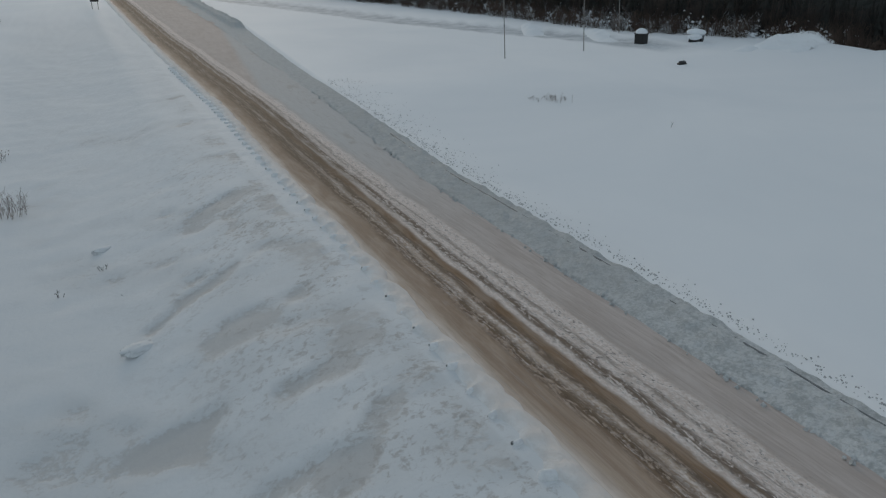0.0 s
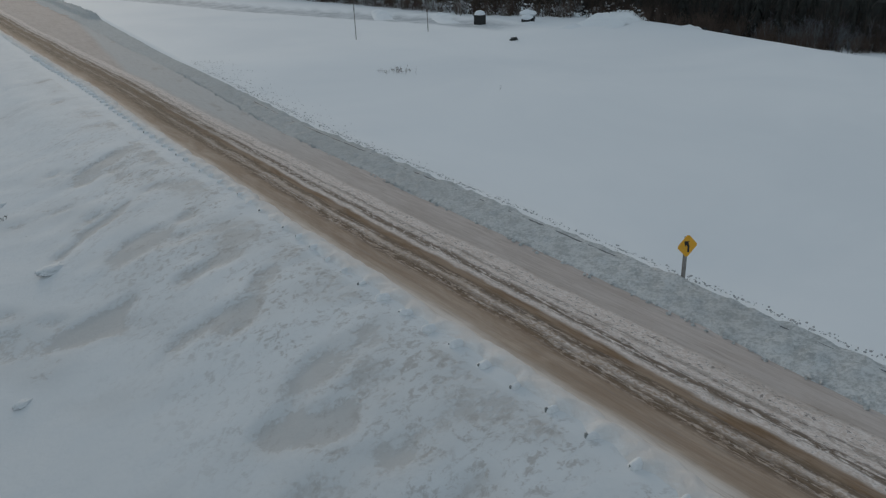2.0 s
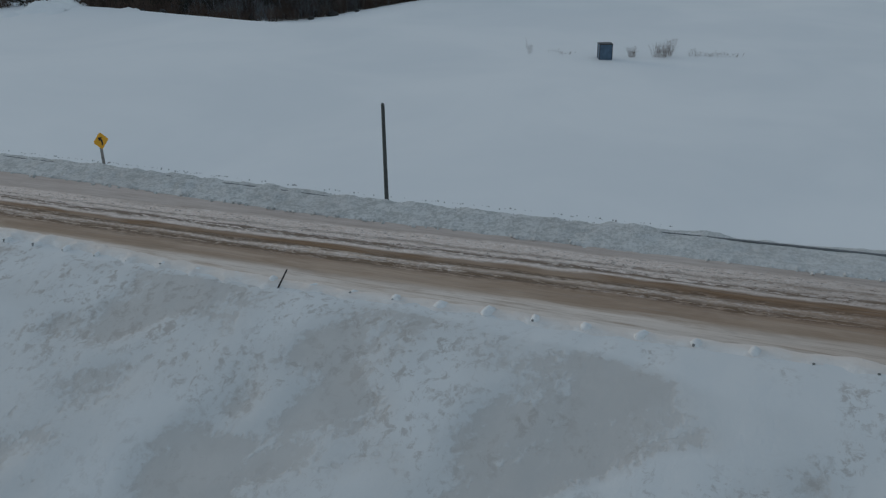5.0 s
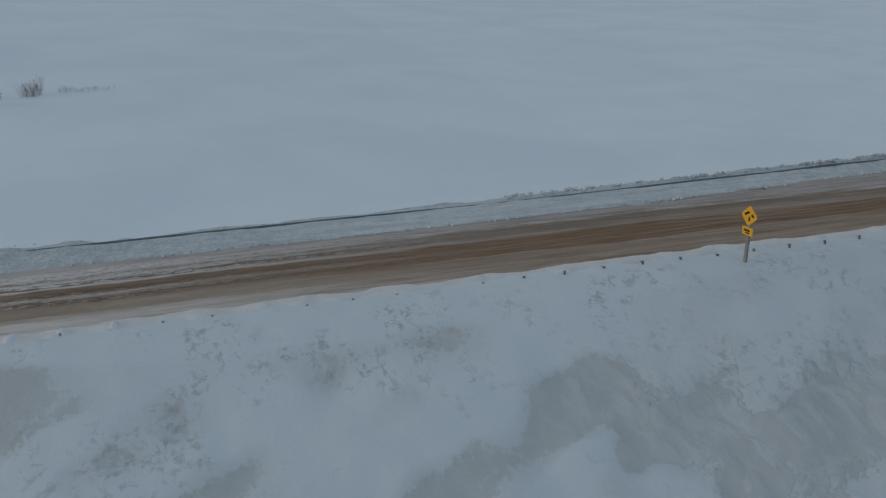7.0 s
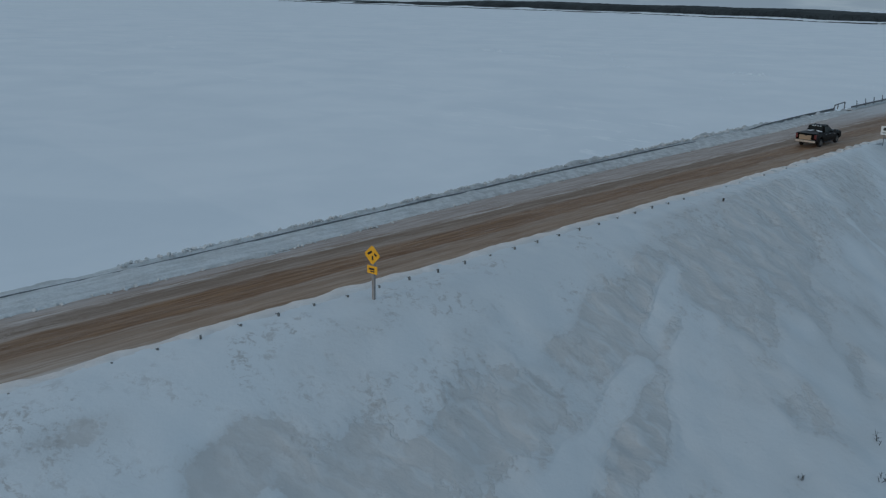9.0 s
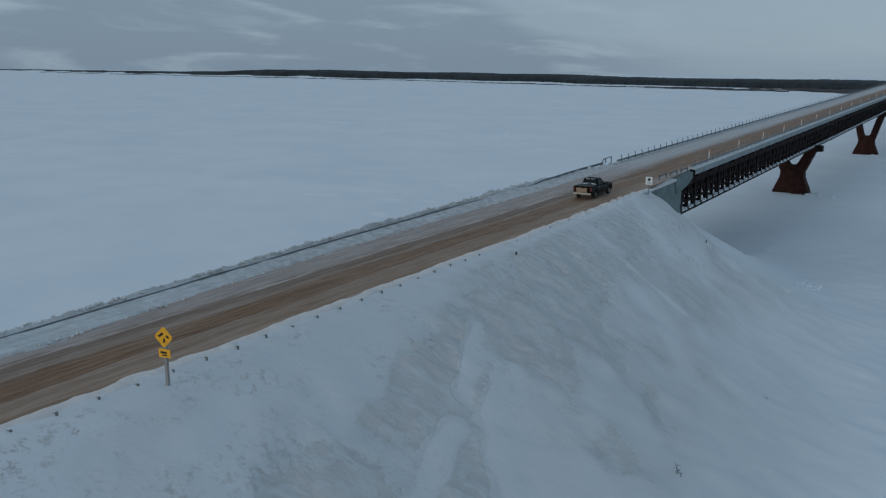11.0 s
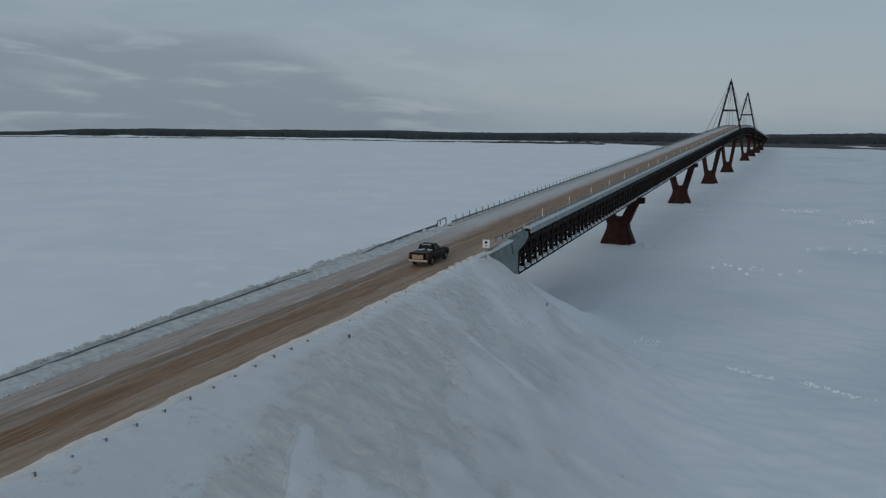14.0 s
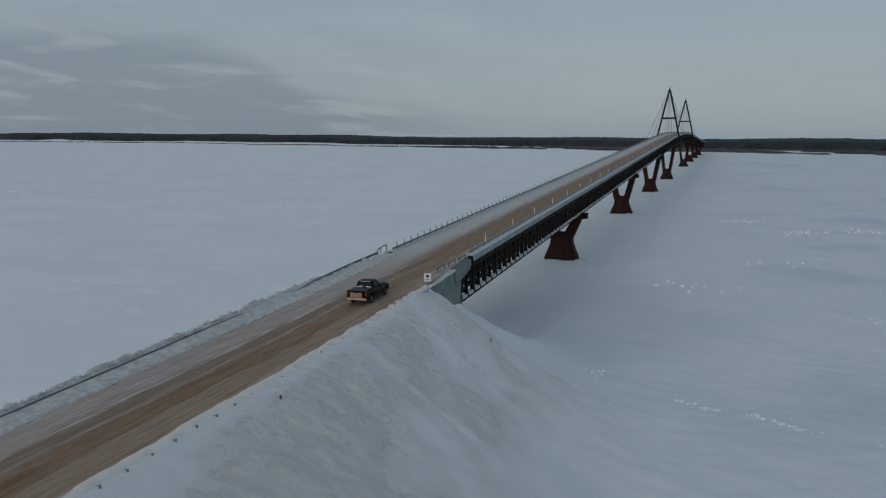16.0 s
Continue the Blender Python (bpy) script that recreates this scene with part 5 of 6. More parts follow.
box(bm, (1.52, 0.05, 0.62), (0, -2.955, 1.03), bevel=0.025)
tail = part("tailgate", bm, M_PAINT, truck)
bm = bmesh.new()
box(bm, (1.16, 0.03, 0.44), (-0.06, -2.982, 0.98), bevel=0.012)
part("dirt_coat", bm, M_DIRT, tail, "tan road sand caked on the tailgate")
bm = bmesh.new()
box(bm, (0.26, 0.03, 0.08), (0, -3.0, 1.18), bevel=0.01)
part("handle", bm, M_BLACK, tail)
for s in (-1, 1):
    bm = bmesh.new()
    box(bm, (0.34, 0.20, 0.26), (s * 0.78, 2.80, 0.95), bevel=0.05)
    part("headlight", bm, M_LAMP, truck)
    bm = bmesh.new()
    box(bm, (0.20, 0.12, 0.40), (s * 0.885, -2.92, 1.08), bevel=0.03)
    part("tail_light", bm, M_TAIL, truck)
    bm = bmesh.new()
    box(bm, (0.22, 0.14, 0.24), (s * 1.12, 0.86, 1.36), bevel=0.05)
    beam(bm, (s * 0.90, 0.88, 1.30), (s * 1.08, 0.88, 1.32), 0.06, 0.06)
    part("mirror", bm, M_BLACK, truck)
    for y in (0.05, -0.88):
        bm = bmesh.new()
        box(bm, (0.03, 0.20, 0.045), (s * 0.99, y, 1.12), bevel=0.01)
        part("door_handle", bm, M_CHROME, truck)
    bm = bmesh.new()
    box(bm, (0.12, 2.2, 0.06), (s * 0.95, 0.0, 0.40), bevel=0.02)
    part("running_board", bm, M_BLACK, truck)
    bm = bmesh.new()
    box(bm, (0.02, 0.30, 0.05), (s * 0.985, 1.20, 1.02), bevel=0.008)
    part("badge", bm, M_CHROME, truck)
    for y in (YF, YR):
        wheel = new("wheel")
        wheel.parent = truck
        wheel.location = (s * WX, y, WR)
        bm = bmesh.new()
        rr = [(0.24, -0.13), (0.36, -0.135), (0.395, -0.10), (0.40, 0.0), (0.395, 0.10), (0.36, 0.135), (0.24, 0.13)]
        ring = []
        for k in range(28):
            a = 2 * math.pi * k / 28
            ring.append([bm.verts.new((x, r * math.cos(a), r * math.sin(a))) for r, x in rr])
        for k in range(28):
            p, q = ring[k], ring[(k + 1) % 28]
            for j in range(len(rr)):
                jj = (j + 1) % len(rr)
                bm.faces.new((p[j], p[jj], q[jj], q[j]))
        part("tyre", bm, M_TYRE, wheel, smooth=True)
        bm = bmesh.new()
        rod(bm, (-0.10, 0, 0), (0.10, 0, 0), 0.245, n=24)
        for k in range(6):
            a = 2 * math.pi * k / 6
            beam(bm, (s * 0.115, 0, 0), (s * 0.105, 0.23 * math.cos(a), 0.23 * math.sin(a)), 0.07, 0.05)
        part("rim", bm, M_RIM, wheel)
bm = bmesh.new()
box(bm, (1.5, 4.6, 0.22), (0, -0.1, 0.48))
part("chassis", bm, M_BLACK, truck)
for y in (YF, YR):
    bm = bmesh.new()
    rod(bm, (-0.8, y, WR), (0.8, y, WR), 0.06, n=8)
    part("axle", bm, M_BLACK, truck)
bm = bmesh.new()
for s in (-1, 1):
    box(bm, (0.42, 0.24, 0.06), (s * 0.50, -1.14, 1.385), bevel=0.025)
    box(bm, (0.26, 0.10, 0.05), (s * 0.25, -1.02, 1.43), bevel=0.02)
for k in (-0.36, -0.10, 0.16, 0.40):
    box(bm, (0.17, 0.05, 0.05), (k, -0.90, 1.86), bevel=0.015)
part("snow_patch", bm, M_CLEAN, truck, "white snow left behind the cab")

# ---------------------------------------------------------------- field on the river side
shed = thing("ice_fishing_shed", pose(-85.0, -141.3, gz(-85, -141.3), 0, 0, 24), "small dark blue hut half drifted with snow on the field", "hut")
bm = bmesh.new()
box(bm, (1.75, 1.75, 2.3), (0, 0, 0.95), bevel=0.03)
part("wall", bm, M_BLUEBOX, shed)
bm = bmesh.new()
box(bm, (0.05, 0.62, 1.7), (0.89, 0.05, 0.95), bevel=0.01)
part("door", bm, M_BLUEBOX, shed)
bm = bmesh.new()
box(bm, (1.9, 1.9, 0.10), (0, 0, 2.12), bevel=0.02)
part("roof", bm, M_BLACK, shed)
for sx in (-1, 1):
    for sy in (-1, 1):
        bm = bmesh.new()
        box(bm, (0.09, 0.09, 2.3), (sx * 0.87, sy * 0.87, 0.96))
        part("corner_post", bm, M_BLACK, shed)


def twig_clump(rng, n, h, spread, lean=0.35, r=0.02):
    """Stems that fork once; three-sided and tapering."""
    vs, fs = [], []

    def stem(p, q, r0, r1):
        d = (q - p).normalized()
        u = d.orthogonal().normalized()
        w = d.cross(u)
        b = len(vs)
        for c, rad in ((p, r0), (q, r1)):
            for k in range(3):
                a = 2.0944 * k
                vs.append(tuple(c + (u * math.cos(a) + w * math.sin(a)) * rad))
        for k in range(3):
            j = (k + 1) % 3
            fs.append((b + k, b + j, b + 3 + j, b + 3 + k))

    for _ in range(n):
        p = Vector((rng.uniform(-spread, spread), rng.uniform(-spread, spread), -0.15))
        hh = h * rng.uniform(0.5, 1.0)
        q = p + Vector((rng.uniform(-lean, lean) * hh, rng.uniform(-lean, lean) * hh, hh))
        stem(p, q, r, r * 0.4)
        for _ in range(4):
            k = rng.uniform(0.30, 0.92)
            a = p.lerp(q, k)
            b = a + Vector((rng.uniform(-0.7, 0.7), rng.uniform(-0.7, 0.7), rng.uniform(0.10, 0.6))) * hh * 0.45
            stem(a, b, r * 0.6, r * 0.2)
    return vs, fs


rng = random.Random(5)
# bare bushes beside the hut and dry grass on the bank
for i, (x, y, n, h, sp) in enumerate([(-88.5, -138.2, 16, 1.5, 0.5), (-90.5, -134.5, 26, 2.0, 0.9), (-92.0, -133.5, 12, 2.3, 0.4), (-94, -130.0, 12, 0.9, 1.2), (-95, -127.5, 12, 0.7, 1.4), (-96.5, -125.0, 10, 0.6, 1.3), (-84, -152.0, 4, 1.9, 0.2), (-87, -149, 6, 0.5, 1.2), (-86, -147, 8, 0.5, 1.0), (26.3, -212.6, 26, 1.9, 1.4), (27.6, -213.9, 14, 1.3, 1.2), (-27.4, -219.9, 14, 0.8, 1.3), (-25.9, -221.0, 10, 0.6, 1.1), (28.5, -233.0, 16, 0.8, 1.6)]):
    vs, fs = twig_clump(rng, n * 2, h * 1.2, sp, 0.45, r=0.015)
    ob = mesh_ob("bush", vs, fs, M_TWIG)
    ob.matrix_world = pose(x, y, gz(x, y))
    tagged(ob, "bare brown twigs poking through the snow" if h > 1 else "low dry stalks poking through the snow", "bush")

# single dead twigs and stakes on the bank and field
for x, y, h, n in ((26.5, -48.3, 0.30, 2), (29.5, -46.6, 0.30, 2), (25.8, -65.4, 0.9, 3), (25.0, -72.5, 0.55, 4), (27.2, -68.3, 0.7, 4), (20.1, -194.6, 0.7, 4), (22.7, -192.2, 0.6, 4), (19.4, -189.4, 0.35, 2), (-31.4, -205.6, 1.0, 1)):
    vs, fs = twig_clump(rng, n, h, 0.18, 0.8, r=0.022)
    ob = mesh_ob("twig", vs, fs, M_WOOD)
    ob.matrix_world = pose(x, y, gz(x, y))
    tagged(ob, "dead dark twig poking out of the snow", "twig")

# slim marker poles in the field
for x, y, h in ((-34.8, -247.0, 9.5), (-48.2, -248.2, 9.0), (-64.0, -262.6, 11.0)):
    p = thing("field_pole", pose(x, y, gz(x, y), 1.0, 1.5, 0), "slim pale pole standing in the snowy field", "pole", "poles in the field")
    bm = bmesh.new()
    rod(bm, (0, 0, -0.5), (0, 0, h), 0.075, 0.05, 8)
    part("shaft", bm, M_POSTW, p)
    bm = bmesh.new()
    rod(bm, (0, 0, h * 0.45), (0, 0, h * 0.45 + 0.3), 0.09, 0.09, 8)
    part("band", bm, M_GALV, p)

# snow-capped stub and overturned tank at the edge of the wood
x, y = -61.0, -252.2
stub = thing("metal_stub", pose(x, y, gz(x, y), 0, 0, 20), "dark square metal stub with a thick snow cap", "metal box")
bm = bmesh.new()
box(bm, (1.5, 1.5, 1.7), (0, 0, 0.7), bevel=0.08)
box(bm, (1.65, 1.65, 0.14), (0, 0, 1.5), bevel=0.03)
part("body", bm, M_BLACK, stub)
bm = bmesh.new()
bmesh.ops.create_uvsphere(bm, u_segments=16, v_segments=10, radius=1.0, matrix=Matrix.Translation((0, 0, 1.58)) @ Matrix.Diagonal((0.95, 0.95, 0.75, 1)))
bmesh.ops.bisect_plane(bm, geom=bm.verts[:] + bm.edges[:] + bm.faces[:], plane_co=(0, 0, 1.56), plane_no=(0, 0, -1), clear_outer=True)
part("snow_cap", bm, M_CLEAN, stub, smooth=True)
x, y = -68.5, -248.6
tank = thing("overturned_tank", pose(x, y, gz(x, y), 0, 0, 35), "dark tank lying under a heavy snow cap", "tank")
bm = bmesh.new()
rod(bm, (-0.6, -0.9, 0.75), (-0.6, 0.9, 0.75), 0.85, n=20)
bmesh.ops.bevel(bm, geom=[e for e in bm.edges if len(e.link_faces) == 2 and abs(e.verts[0].co.y - e.verts[1].co.y) < 1e-4], offset=0.08, segments=2, affect="EDGES")
part("shell", bm, M_BLACK, tank)
bm = bmesh.new()
rod(bm, (1.5, -0.5, 0.35), (1.5, 0.9, 0.35), 0.6, 0.5, n=14)
part("drum", bm, M_BLACK, tank)
bm = bmesh.new()
bmesh.ops.create_icosphere(bm, subdivisions=3, radius=1.0, matrix=Matrix.Translation((0.0, 0, 1.45)) @ Matrix.Diagonal((1.3, 1.5, 0.55, 1)))
bmesh.ops.create_icosphere(bm, subdivisions=3, radius=1.0, matrix=Matrix.Translation((1.6, 0.3, 0.95)) @ Matrix.Diagonal((1.0, 1.1, 0.45, 1)))
for vv in bm.verts:
    vv.co += Vector((0, 0, 0.12 * noise.noise(vv.co * 1.3)))
part("snow_cap", bm, M_CLEAN, tank, smooth=True)


def heap(name, x, y, sx, sy, h, turn, mat, label, category, rough=1.0):
    """An uneven mound of snow or a stone, flattened under the snow line."""
    bm = bmesh.new()
    bmesh.ops.create_icosphere(bm, subdivisions=4, radius=1.0)
    sd = Vector((x, y, 3.7))
    for vv in bm.verts:
        k = 1 + 0.30 * noise.noise(vv.co * 1.7 + sd) + rough * (0.24 * noise.noise(vv.co * 4.1 + sd) + 0.12 * noise.noise(vv.co * 9.0 + sd))
        vv.co = Vector((vv.co.x * sx * k, vv.co.y * sy * k, vv.co.z * h * k))
    me = bpy.data.meshes.new(name)
    bm.to_mesh(me)
    bm.free()
    me.shade_smooth()
    me.materials.append(mat)
    ob = new(name, me)
    ob.matrix_world = pose(x, y, gz(x, y), 0, 0, turn)
    return tagged(ob, label, category)


def ploughed(x, y, turn, lx, ly, h):
    """A bank of ploughed snow with rippled flanks, running out into the field."""
    nu, nv = int(lx / 0.3) + 2, int(ly / 0.3) + 2
    u, v = np.meshgrid(np.linspace(-1, 1, nu), np.linspace(-1, 1, nv), indexing="ij")
    a = radians(turn)
    px, py = u * lx / 2, v * ly / 2
    wx, wy = x + px * math.cos(a) - py * math.sin(a), y + px * math.sin(a) + py * math.cos(a)
    win = (1 - np.abs(u) ** 3) * (1 - np.abs(v) ** 2) + 0.25 * fbm(wx / 2.5, wy / 2.5, 3, 2) - 0.10
    win = np.clip(win, -0.3, 1)
    rip = 0.62 + 0.38 * np.sin(px * 2.4 + py * 1.1 + 2.5 * vnoise(wx / 3, wy / 3, 1)) + 0.30 * fbm(wx / 1.1, wy / 1.1, 3, 4)
    z = ground_z(wx, wy) + np.where(win > 0, h * win * (0.22 + 0.80 * rip), win)
    ob = mesh_ob("snow_mound", np.stack([wx.ravel(), wy.ravel(), z.ravel()], 1), grid_faces(nu, nv), M_GROUND, smooth=True)
    return tagged(ob, "rippled bank of ploughed snow by the turning place", "snow heap")


for q in ((-81.0, -241.0, 28, 20, 8.5, 1.5), (-70.0, -239.0, 32, 7.5, 3.0, 0.5), (-76.0, -235.4, 22, 8.0, 3.2, 0.55), (-91.0, -232.5, 50, 9, 4, 0.6), (-60.0, -262.5, 70, 13, 4.0, 0.5), (-55.0, -276.0, 65, 15, 3.6, 0.5)):
    ploughed(*q)
for x, y, s in ((-92.3, -226.0, 1.0), (-94.0, -222.0, 0.7), (-90.6, -229.2, 0.6), (-112.0, -201.5, 1.2), (-107.5, -203.6, 0.7), (-116.5, -198.6, 0.6), (-53.1, -232.1, 0.55)):
    heap("dark_rock", x, y, 1.4 * s, 0.8 * s, 0.75 * s, 40 * s, M_BLACK, "dark rock showing through the snow", "rock")
# low snow lumps added in place of shadowed crescent dents on the embankment
for x, y, s in ((18.9, -181.4, 0.75), (19.9, -198.4, 0.6), (21.1, -17.9, 0.6), (24.0, -16.0, 0.4), (22.5, -168.0, 0.4)):
    heap("snow_lump", x, y, 1.3 * s, 0.8 * s, 0.28 * s, 30, M_GROUND, "low snow lump standing in for a shadowed dent in the bank", "snow lump")
for x, y in ((13.8, -21.4), (9.4, -54.7)):
    p = thing("short_post", pose(x, y, gz(x, y)), "short dark post standing in the embankment snow", "post")
    bm = bmesh.new()
    box(bm, (0.11, 0.11, 0.8), (0, 0, -0.16), bevel=0.02)
    part("shaft", bm, M_WOOD, p)

# two-legged board far down the road, and the spruce beside it
board = thing("road_board", pose(13.2, -372.0, gz(13.2, -372), 0, 0, 170), "dark board on two posts beside the far road", "road sign")
bm = bmesh.new()
box(bm, (2.0, 0.08, 1.2), (0, 0, 2.4), bevel=0.02)
part("panel", bm, M_WOOD, board)
for s in (-1, 1):
    bm = bmesh.new()
    box(bm, (0.14, 0.14, 3.2), (s * 0.7, 0.12, 1.1))
    part("post", bm, M_POSTW, board)

# ---------------------------------------------------------------- clods thrown over the bank
def pebbles(name, points, mat, label, category):
    base = [(0, 0, 1), (0.94, 0, 0.33), (-0.47, 0.82, 0.33), (-0.47, -0.82, 0.33), (0.4, 0.6, -0.5), (0.4, -0.6, -0.5), (-0.8, 0, -0.5)]
    tri = [(0, 1, 2), (0, 2, 3), (0, 3, 1), (1, 4, 2), (2, 6, 3), (3, 5, 1), (4, 6, 2), (6, 5, 3), (5, 4, 1), (4, 5, 6)]
    vs, fs = [], []
    r2 = random.Random(11)
    for x, y, z, s in points:
        b = len(vs)
        a = r2.uniform(0, 6.28)
        for px, py, pz in base:
            j = r2.uniform(0.7, 1.3) * s
            vs.append((x + (px * math.cos(a) - py * math.sin(a)) * j, y + (px * math.sin(a) + py * math.cos(a)) * j, z + pz * s * 0.8))
        fs += [tuple(b + i for i in t) for t in tri]
    return tagged(mesh_ob(name, vs, fs, mat), label, category, kind="stuff")


r3 = random.Random(3)
pts = []
for _ in range(2200):
    y = r3.uniform(-240, -118)
    x = float(bank_o(y)) + 0.2 - 2.3 * abs(r3.gauss(0, 1.0))
    pts.append((x, y, gz(x, y) + (0.3 if x > bank_o(y) - 0.5 else 0.03), 0.022 + 0.05 * r3.random() ** 2))
pebbles("thrown_clods", pts, M_CLOD, "grey frozen clods thrown beyond the bank", "snow clods")
pts = []
for _ in range(620):
    y = r3.uniform(-94, -27)
    k = r3.uniform(0.76, 1.05)
    x = float(road_l(y) + k * (bank_o(y) - road_l(y)))
    pts.append((x, y, float(road_z(y)) + 0.52 - 1.6 * max(0, k - 0.9), r3.uniform(0.05, 0.17)))
pebbles("bank_clods", pts, M_BANK, "white broken snow blocks along the bank crest", "snow clods")
pts = []
for _ in range(900):
    y = r3.uniform(-235, -8)
    x = float(road_l(y)) - abs(r3.gauss(0, 0.5)) + 0.15
    pts.append((x, y, float(road_z(y)) + 0.06, r3.uniform(0.05, 0.15)))
pebbles("road_edge_crumbs", pts, M_BANK, "snow crumbs along the foot of the bank", "snow crumbs")

# broken ice round the first piers
pts = []
for py in (90, 202.5, 315):
    for _ in range(110):
        a = r3.uniform(-0.9, 2.6)
        q = r3.uniform(0.2, 5.5) ** 1.0
        pts.append((3.0 + q * math.cos(a) * 1.2, py - 2.2 + q * math.sin(a), -13.5, r3.uniform(0.08, 0.38)))
pebbles("broken_ice", pts, M_CLEAN, "broken white ice blocks around the bridge piers", "ice")

# pressure ridge in the river ice, running out from the foot of the bank
pts = []
ri = random.Random(29)
for _ in range(420):
    k = ri.random()
    x = 20 + 75 * k ** 1.2
    y = float(np.interp(x, [18, 31, 42, 50, 95], [-2.0, -9.0, -11.8, -14.8, -27.0])) + ri.gauss(0, 0.45 + 1.6 * max(0, 0.25 - k) * 4) + 0.8 * math.sin(x * 0.7)
    if vnoise(np.array([x / 2.3]), np.array([0.7]), 3)[0] < -0.1:
        continue
    pts.append((x, y, gz(x, y) + 0.02, ri.uniform(0.06, 0.30)))
pebbles("ice_ridge", pts, M_CLEAN, "low broken pressure ridge of white river ice", "ice")

# thin white crusts and shards standing on the river ice
pts = []
for c in range(90):
    if c % 3:
        cx, cy = ri.uniform(-330, -15), ri.uniform(110, 430)
    else:
        cx, cy = ri.uniform(30, 190), ri.uniform(10, 330)
    for _ in range(ri.randint(5, 16)):
        pts.append((cx + ri.gauss(0, 5.0), cy + ri.gauss(0, 2.2), -13.52, ri.uniform(0.08, 0.34)))
for cx, cy, n in ((-286, 219, 40), (-272, 213, 25), (-236, 214, 30), (-230, 250, 20), (-180, 188, 20), (-130, 205, 30), (55, 160, 40), (40, 188, 35), (70, 168, 30), (52, 95, 14), (28, 62, 12)):
    for _ in range(n):
        pts.append((cx + ri.gauss(0, 4.5), cy + ri.gauss(0, 3.0), -13.52, ri.uniform(0.15, 0.60)))
pebbles("ice_shards", pts, M_CLEAN, "scattered white shards and crusts on the river ice", "ice")

# ---------------------------------------------------------------- woods
def spruce(vs, fs, x, y, z, h, r, rg, rows=7, n=7):
    """Trunk and drooping whorls of jagged boughs."""
    b = len(vs)
    for k in range(4):
        a = 1.5708 * k
        vs.append((x + 0.02 * h * math.cos(a), y + 0.02 * h * math.sin(a), z - 0.3))
    vs.append((x, y, z + h))
    fs += [(b, b + 1, b + 4), (b + 1, b + 2, b + 4), (b + 2, b + 3, b + 4), (b + 3, b, b + 4)]
    for i in range(rows):
        k = i / rows
        zz = z + h * (0.10 + 0.86 * k)
        rad = r * (1 - k) ** 0.85 + 0.05 * r
        for j in range(n):
            a = 6.283 * (j + rg.random() * 0.7) / n
            q = rad * rg.uniform(0.6, 1.15)
            w = 0.30 * rad + 0.05
            b = len(vs)
            cx, cy = math.cos(a), math.sin(a)
            dz = h * 0.05 + 0.25 * q
            vs.append((x, y, zz + h * 0.10))
            vs.append((x + cx * q * 0.6 - cy * w, y + cy * q * 0.6 + cx * w, zz - dz * 0.4))
            vs.append((x + cx * q, y + cy * q, zz - dz))
            vs.append((x + cx * q * 0.6 + cy * w, y + cy * q * 0.6 - cx * w, zz - dz * 0.4))
            fs.append((b, b + 1, b + 2))
            fs.append((b, b + 2, b + 3))


vs, fs = [], []
spruce(vs, fs, 0, 0, 0, 9.0, 2.6, random.Random(2), 16, 12)
sp = thing("spruce", pose(36.5, -366.0, gz(36.5, -366)), "dark spruce standing alone beside the far road", "tree")
mesh_ob("crown", vs, fs, M_NEEDLE, sp)
bm = bmesh.new()
rod(bm, (0, 0, -0.5), (0, 0, 6.0), 0.22, 0.08, 8)
part("trunk", bm, M_BARK, sp)

EDGE_Y = [-460, -362, -299, -266, -250, -241, -228, -214, -205, -200, -191]
EDGE_X = [-30, -50, -64, -69, -80, -88.5, -97, -100, -109, -122, -134]


def wood_edge(y):
    return float(np.interp(y, EDGE_Y, EDGE_X))


rw = random.Random(21)
vs, fs = [], []
for _ in range(1500):
    y = rw.uniform(-460, -190)
    d = rw.random() ** 1.5 * 60 + 2.5
    x = wood_edge(y) - d * 0.9
    spruce(vs, fs, x, y - d * 0.25, gz(x, y), rw.uniform(5, 12), rw.uniform(0.9, 1.7), rw, 8, 6)
tagged(mesh_ob("spruce_wood", vs, fs, M_NEEDLE), "dense dark spruce wood behind the field", "woods", kind="stuff")


def thicket(count, lo, hi, h0, h1, r, seed, n, ya=-420, yb=-190, lean=0.22):
    rg = random.Random(seed)
    av, af = [], []
    for _ in range(count):
        y = rg.uniform(ya, yb)
        d = rg.uniform(lo, hi)
        x = wood_edge(y) - d * 0.9
        cv, cf = twig_clump(rg, n, rg.uniform(h0, h1), 0.8, lean, r)
        b = len(av)
        z = gz(x, y)
        av += [(p[0] + x, p[1] + y, p[2] + z) for p in cv]
        af += [tuple(i + b for i in f) for f in cf]
    return av, af


vs, fs = thicket(1500, 0.3, 16, 2.0, 7.5, 0.040, 8, 9)
tagged(mesh_ob("bare_thicket", vs, fs, M_BARK), "leafless dark brown thicket at the edge of the wood", "thicket", kind="stuff")
vs, fs = thicket(230, -1.0, 6, 0.8, 4.2, 0.026, 9, 9, -420, -246, 0.7)
tagged(mesh_ob("frosted_thicket", vs, fs, M_FROST), "frost-white shrubs along the foot of the wood", "thicket", kind="stuff")



def tall(x):
    """The wood dwindles along the receding western shore."""
    return float(np.interp(x, [-3400, -2700, -2150, -1850, -1200, -500], [0.22, 0.40, 0.62, 1.45, 1.35, 1.05]))


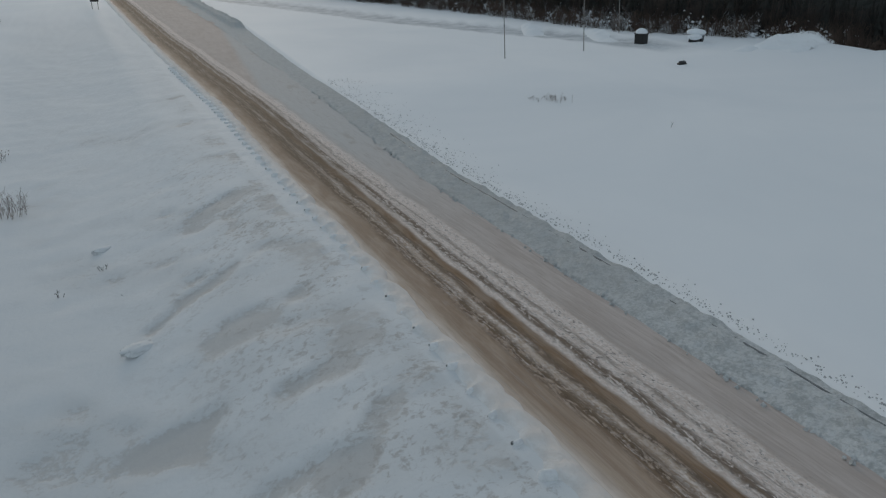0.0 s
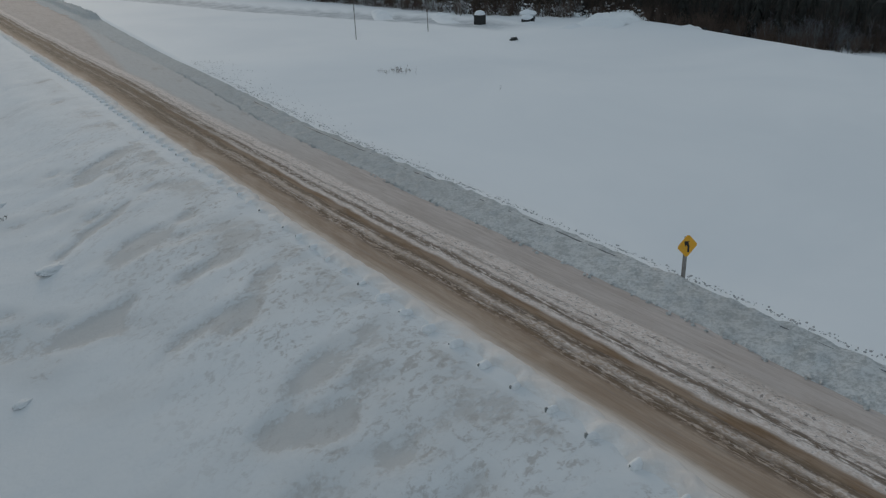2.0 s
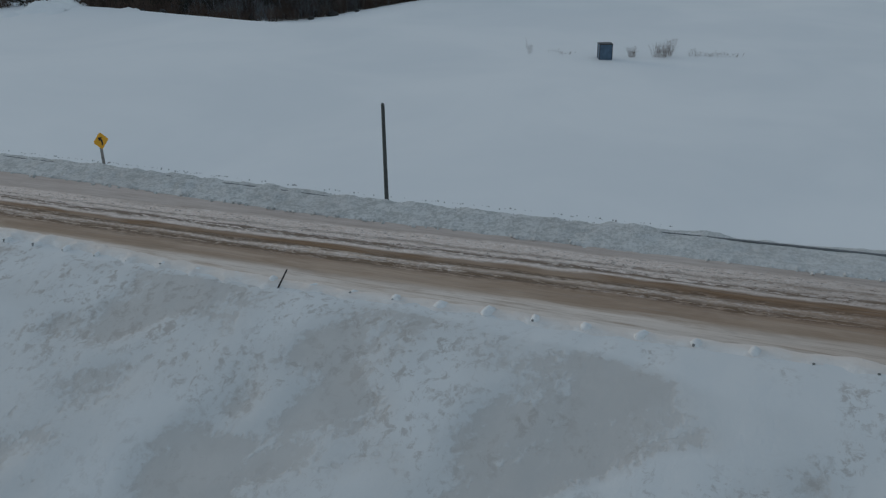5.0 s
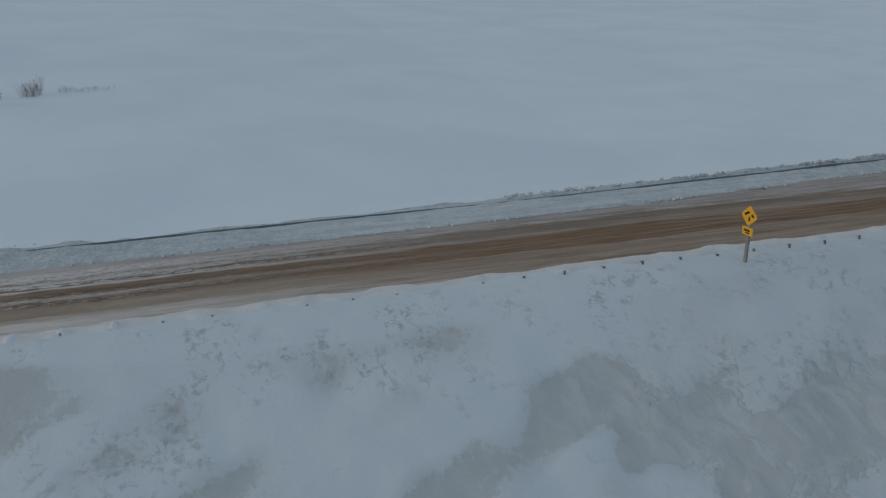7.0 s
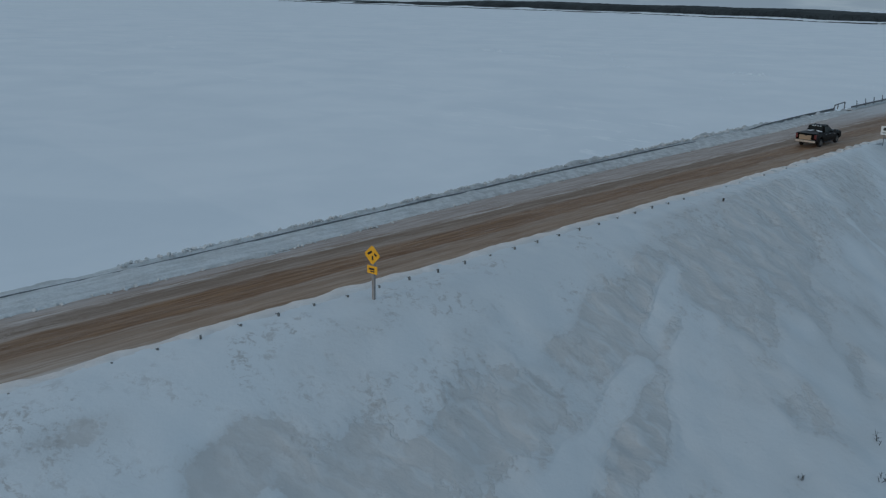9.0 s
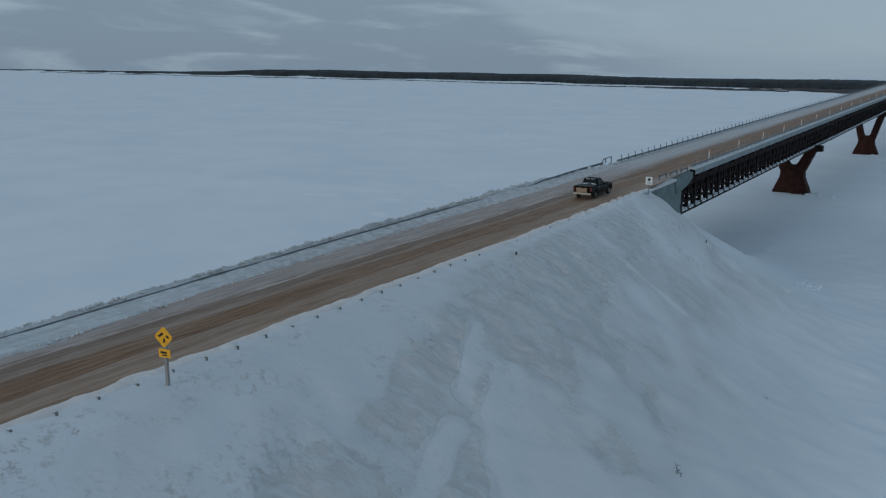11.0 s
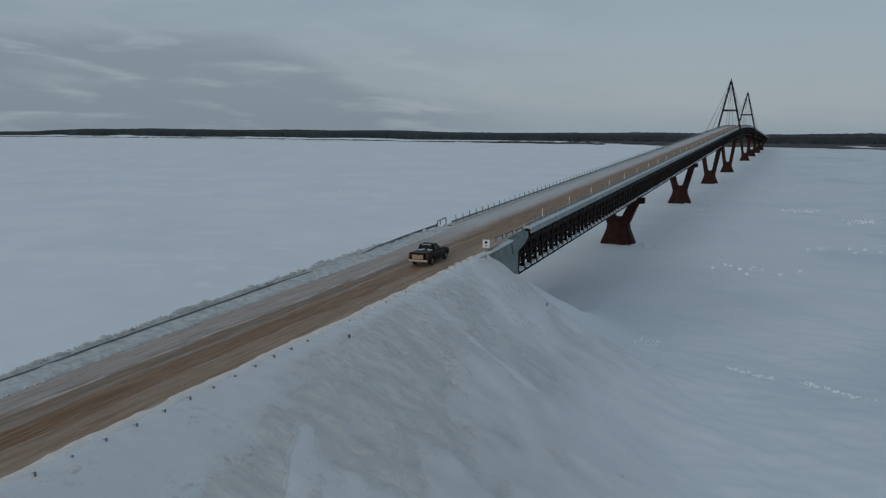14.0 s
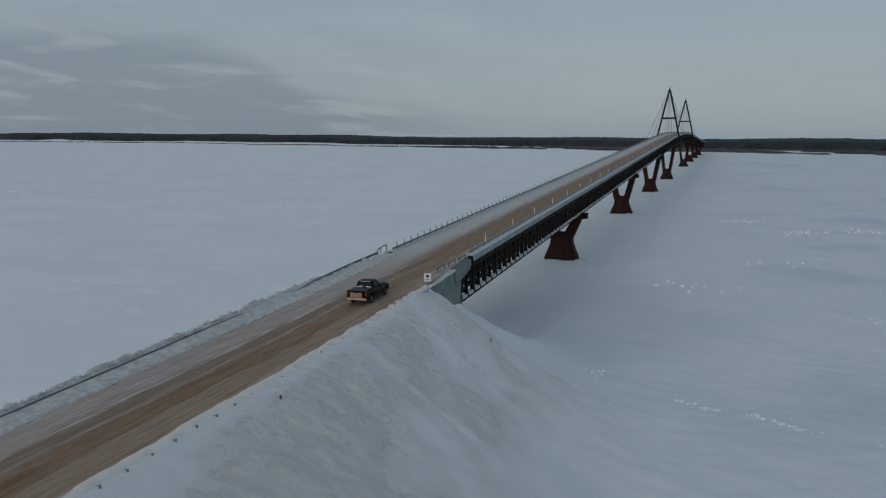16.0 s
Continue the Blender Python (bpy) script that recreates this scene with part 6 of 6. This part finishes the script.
def canopy(name, xs, front, back_step, rows, height, wobble, mat, label, category):
    """The closed, uneven roof of a wood, from its foot at the front line backwards."""
    nx = len(xs)
    vv = []
    for r in range(rows):
        for i, (x, y) in enumerate(zip(xs, front)):
            px, py = x + back_step[0] * r, y + back_step[1] * r
            g = float(land(np.array([px]), np.array([py]))[0][0])
            h = 0 if r == 0 else height * tall(px) * (0.75 if r == 1 else 1.0) + tall(px) * wobble * float(vnoise(np.array([i * 0.83]), np.array([r * 0.77]), 2)[0]) + tall(px) * wobble * 0.7 * float(vnoise(np.array([i * 2.3]), np.array([r * 1.9]), 4)[0])
            vv.append((px, py, g - 0.5 + h))
    return tagged(mesh_ob(name, vv, [(r * nx + i, r * nx + i + 1, (r + 1) * nx + i + 1, (r + 1) * nx + i) for r in range(rows - 1) for i in range(nx - 1)], mat), label, category, kind="stuff")


wy = np.arange(-470, -190, 1.2)
canopy("wood_interior", [wood_edge(float(q)) - 13 for q in wy], wy, (-4.5, -0.5), 9, 7.5, 1.6, M_NEEDLE, "dark closed interior of the spruce wood", "woods")

vs, fs = thicket(950, -3.0, 6, 1.0, 4.2, 0.030, 12, 12, -420, -190, 0.5)
tagged(mesh_ob("willow_thicket", vs, fs, M_TWIG), "reddish brown leafless willow scrub at the wood edge", "thicket", kind="stuff")

vs, fs = thicket(170, 0.5, 8, 2.0, 5.5, 0.030, 14, 7, -228, -196, 0.3)
tagged(mesh_ob("grey_thicket", vs, fs, M_GREYTWIG), "grey frosted alder scrub in front of the wood", "thicket", kind="stuff")
# snow lodged on the twigs
pts = []
rs = random.Random(17)
for _ in range(230):
    y = rs.uniform(-335, -241)
    d = rs.uniform(-1.5, 6.0)
    cx = wood_edge(y) - d * 0.9
    rad, tall_ = rs.uniform(0.5, 1.3), rs.uniform(0.9, 2.6) * (1 + 0.12 * max(d, 0))
    cz = gz(cx, y)
    for _ in range(rs.randint(6, 22)):
        a, e = rs.uniform(0, 6.28), rs.random()
        q = rad * (1 - 0.6 * e) * rs.uniform(0.5, 1.0)
        pts.append((cx + q * math.cos(a), y + q * math.sin(a), cz + tall_ * e * rs.uniform(0.5, 1.0), rs.uniform(0.08, 0.32)))
pebbles("twig_snow", pts, M_CLEAN, "small pads of snow caught on the thicket twigs", "snow")

M_SCRUB = plain("far_willow_scrub", (0.060, 0.052, 0.050), 0.95, 0, 0.5, 0.05, 0)
# far shore
fx = np.arange(-4300, 2700, 5.0)
canopy("far_wood_canopy", fx, shore_y(fx) + 55, (0, 26.0), 8, 10.5, 0.7, M_FARWOOD, "closed dark forest roof on the far river shore", "forest")
rf = random.Random(33)
vs, fs = [], []
for i in range(7000):
    x = -4300 + 7000 * rf.random() if i % 3 else -1500 + 2300 * rf.random()
    d = 54 + 210 * rf.random() ** 1.6
    y = float(shore_y(np.array([x]))[0]) + d
    if x * x + y * y > 4700 ** 2:
        continue
    z = float(land(np.array([x]), np.array([y]))[0][0])
    big = (8.0 + 3.0 * rf.random() + (1.5 if d > 90 else -3)) * tall(x)
    spruce(vs, fs, x, y, z - 0.5, big, big * 0.36, rf, 3, 4)
tagged(mesh_ob("far_forest", vs, fs, M_FARWOOD), "dark low forest along the far river shore", "forest", kind="stuff")
# willow scrub on the far beach, a low ragged mat with snow gaps
rows = 6
sx = np.arange(-3300, 1500, 5.0)
sy = shore_y(sx)
deep = np.interp(sx, [-600, -150], [2.0, 11.0])
vs, fs = [], []
for r in range(rows):
    px, py = sx, sy + deep * r
    g = land(px, py)[0]
    hh = 0.0 if r == 0 else 1.6 + 0.8 * vnoise(sx / 9.0, sx * 0 + r, 2) + 0.5 * vnoise(sx / 23.0, sx * 0 + r * 1.7, 4)
    vs += list(zip(px.tolist(), py.tolist(), (g - 0.3 + hh).tolist()))
for r in range(rows - 1):
    gap = vnoise(sx / 95.0 + r * 0.35, sx * 0 + 0.3 + 0.25 * r, 1)
    for i in range(len(sx) - 1):
        if gap[i] > -0.42:
            b = r * len(sx) + i
            fs.append((b, b + 1, b + 1 + len(sx), b + len(sx)))
tagged(mesh_ob("far_scrub", vs, fs, M_SCRUB), "brown willow scrub along the far beach", "scrub", kind="stuff")
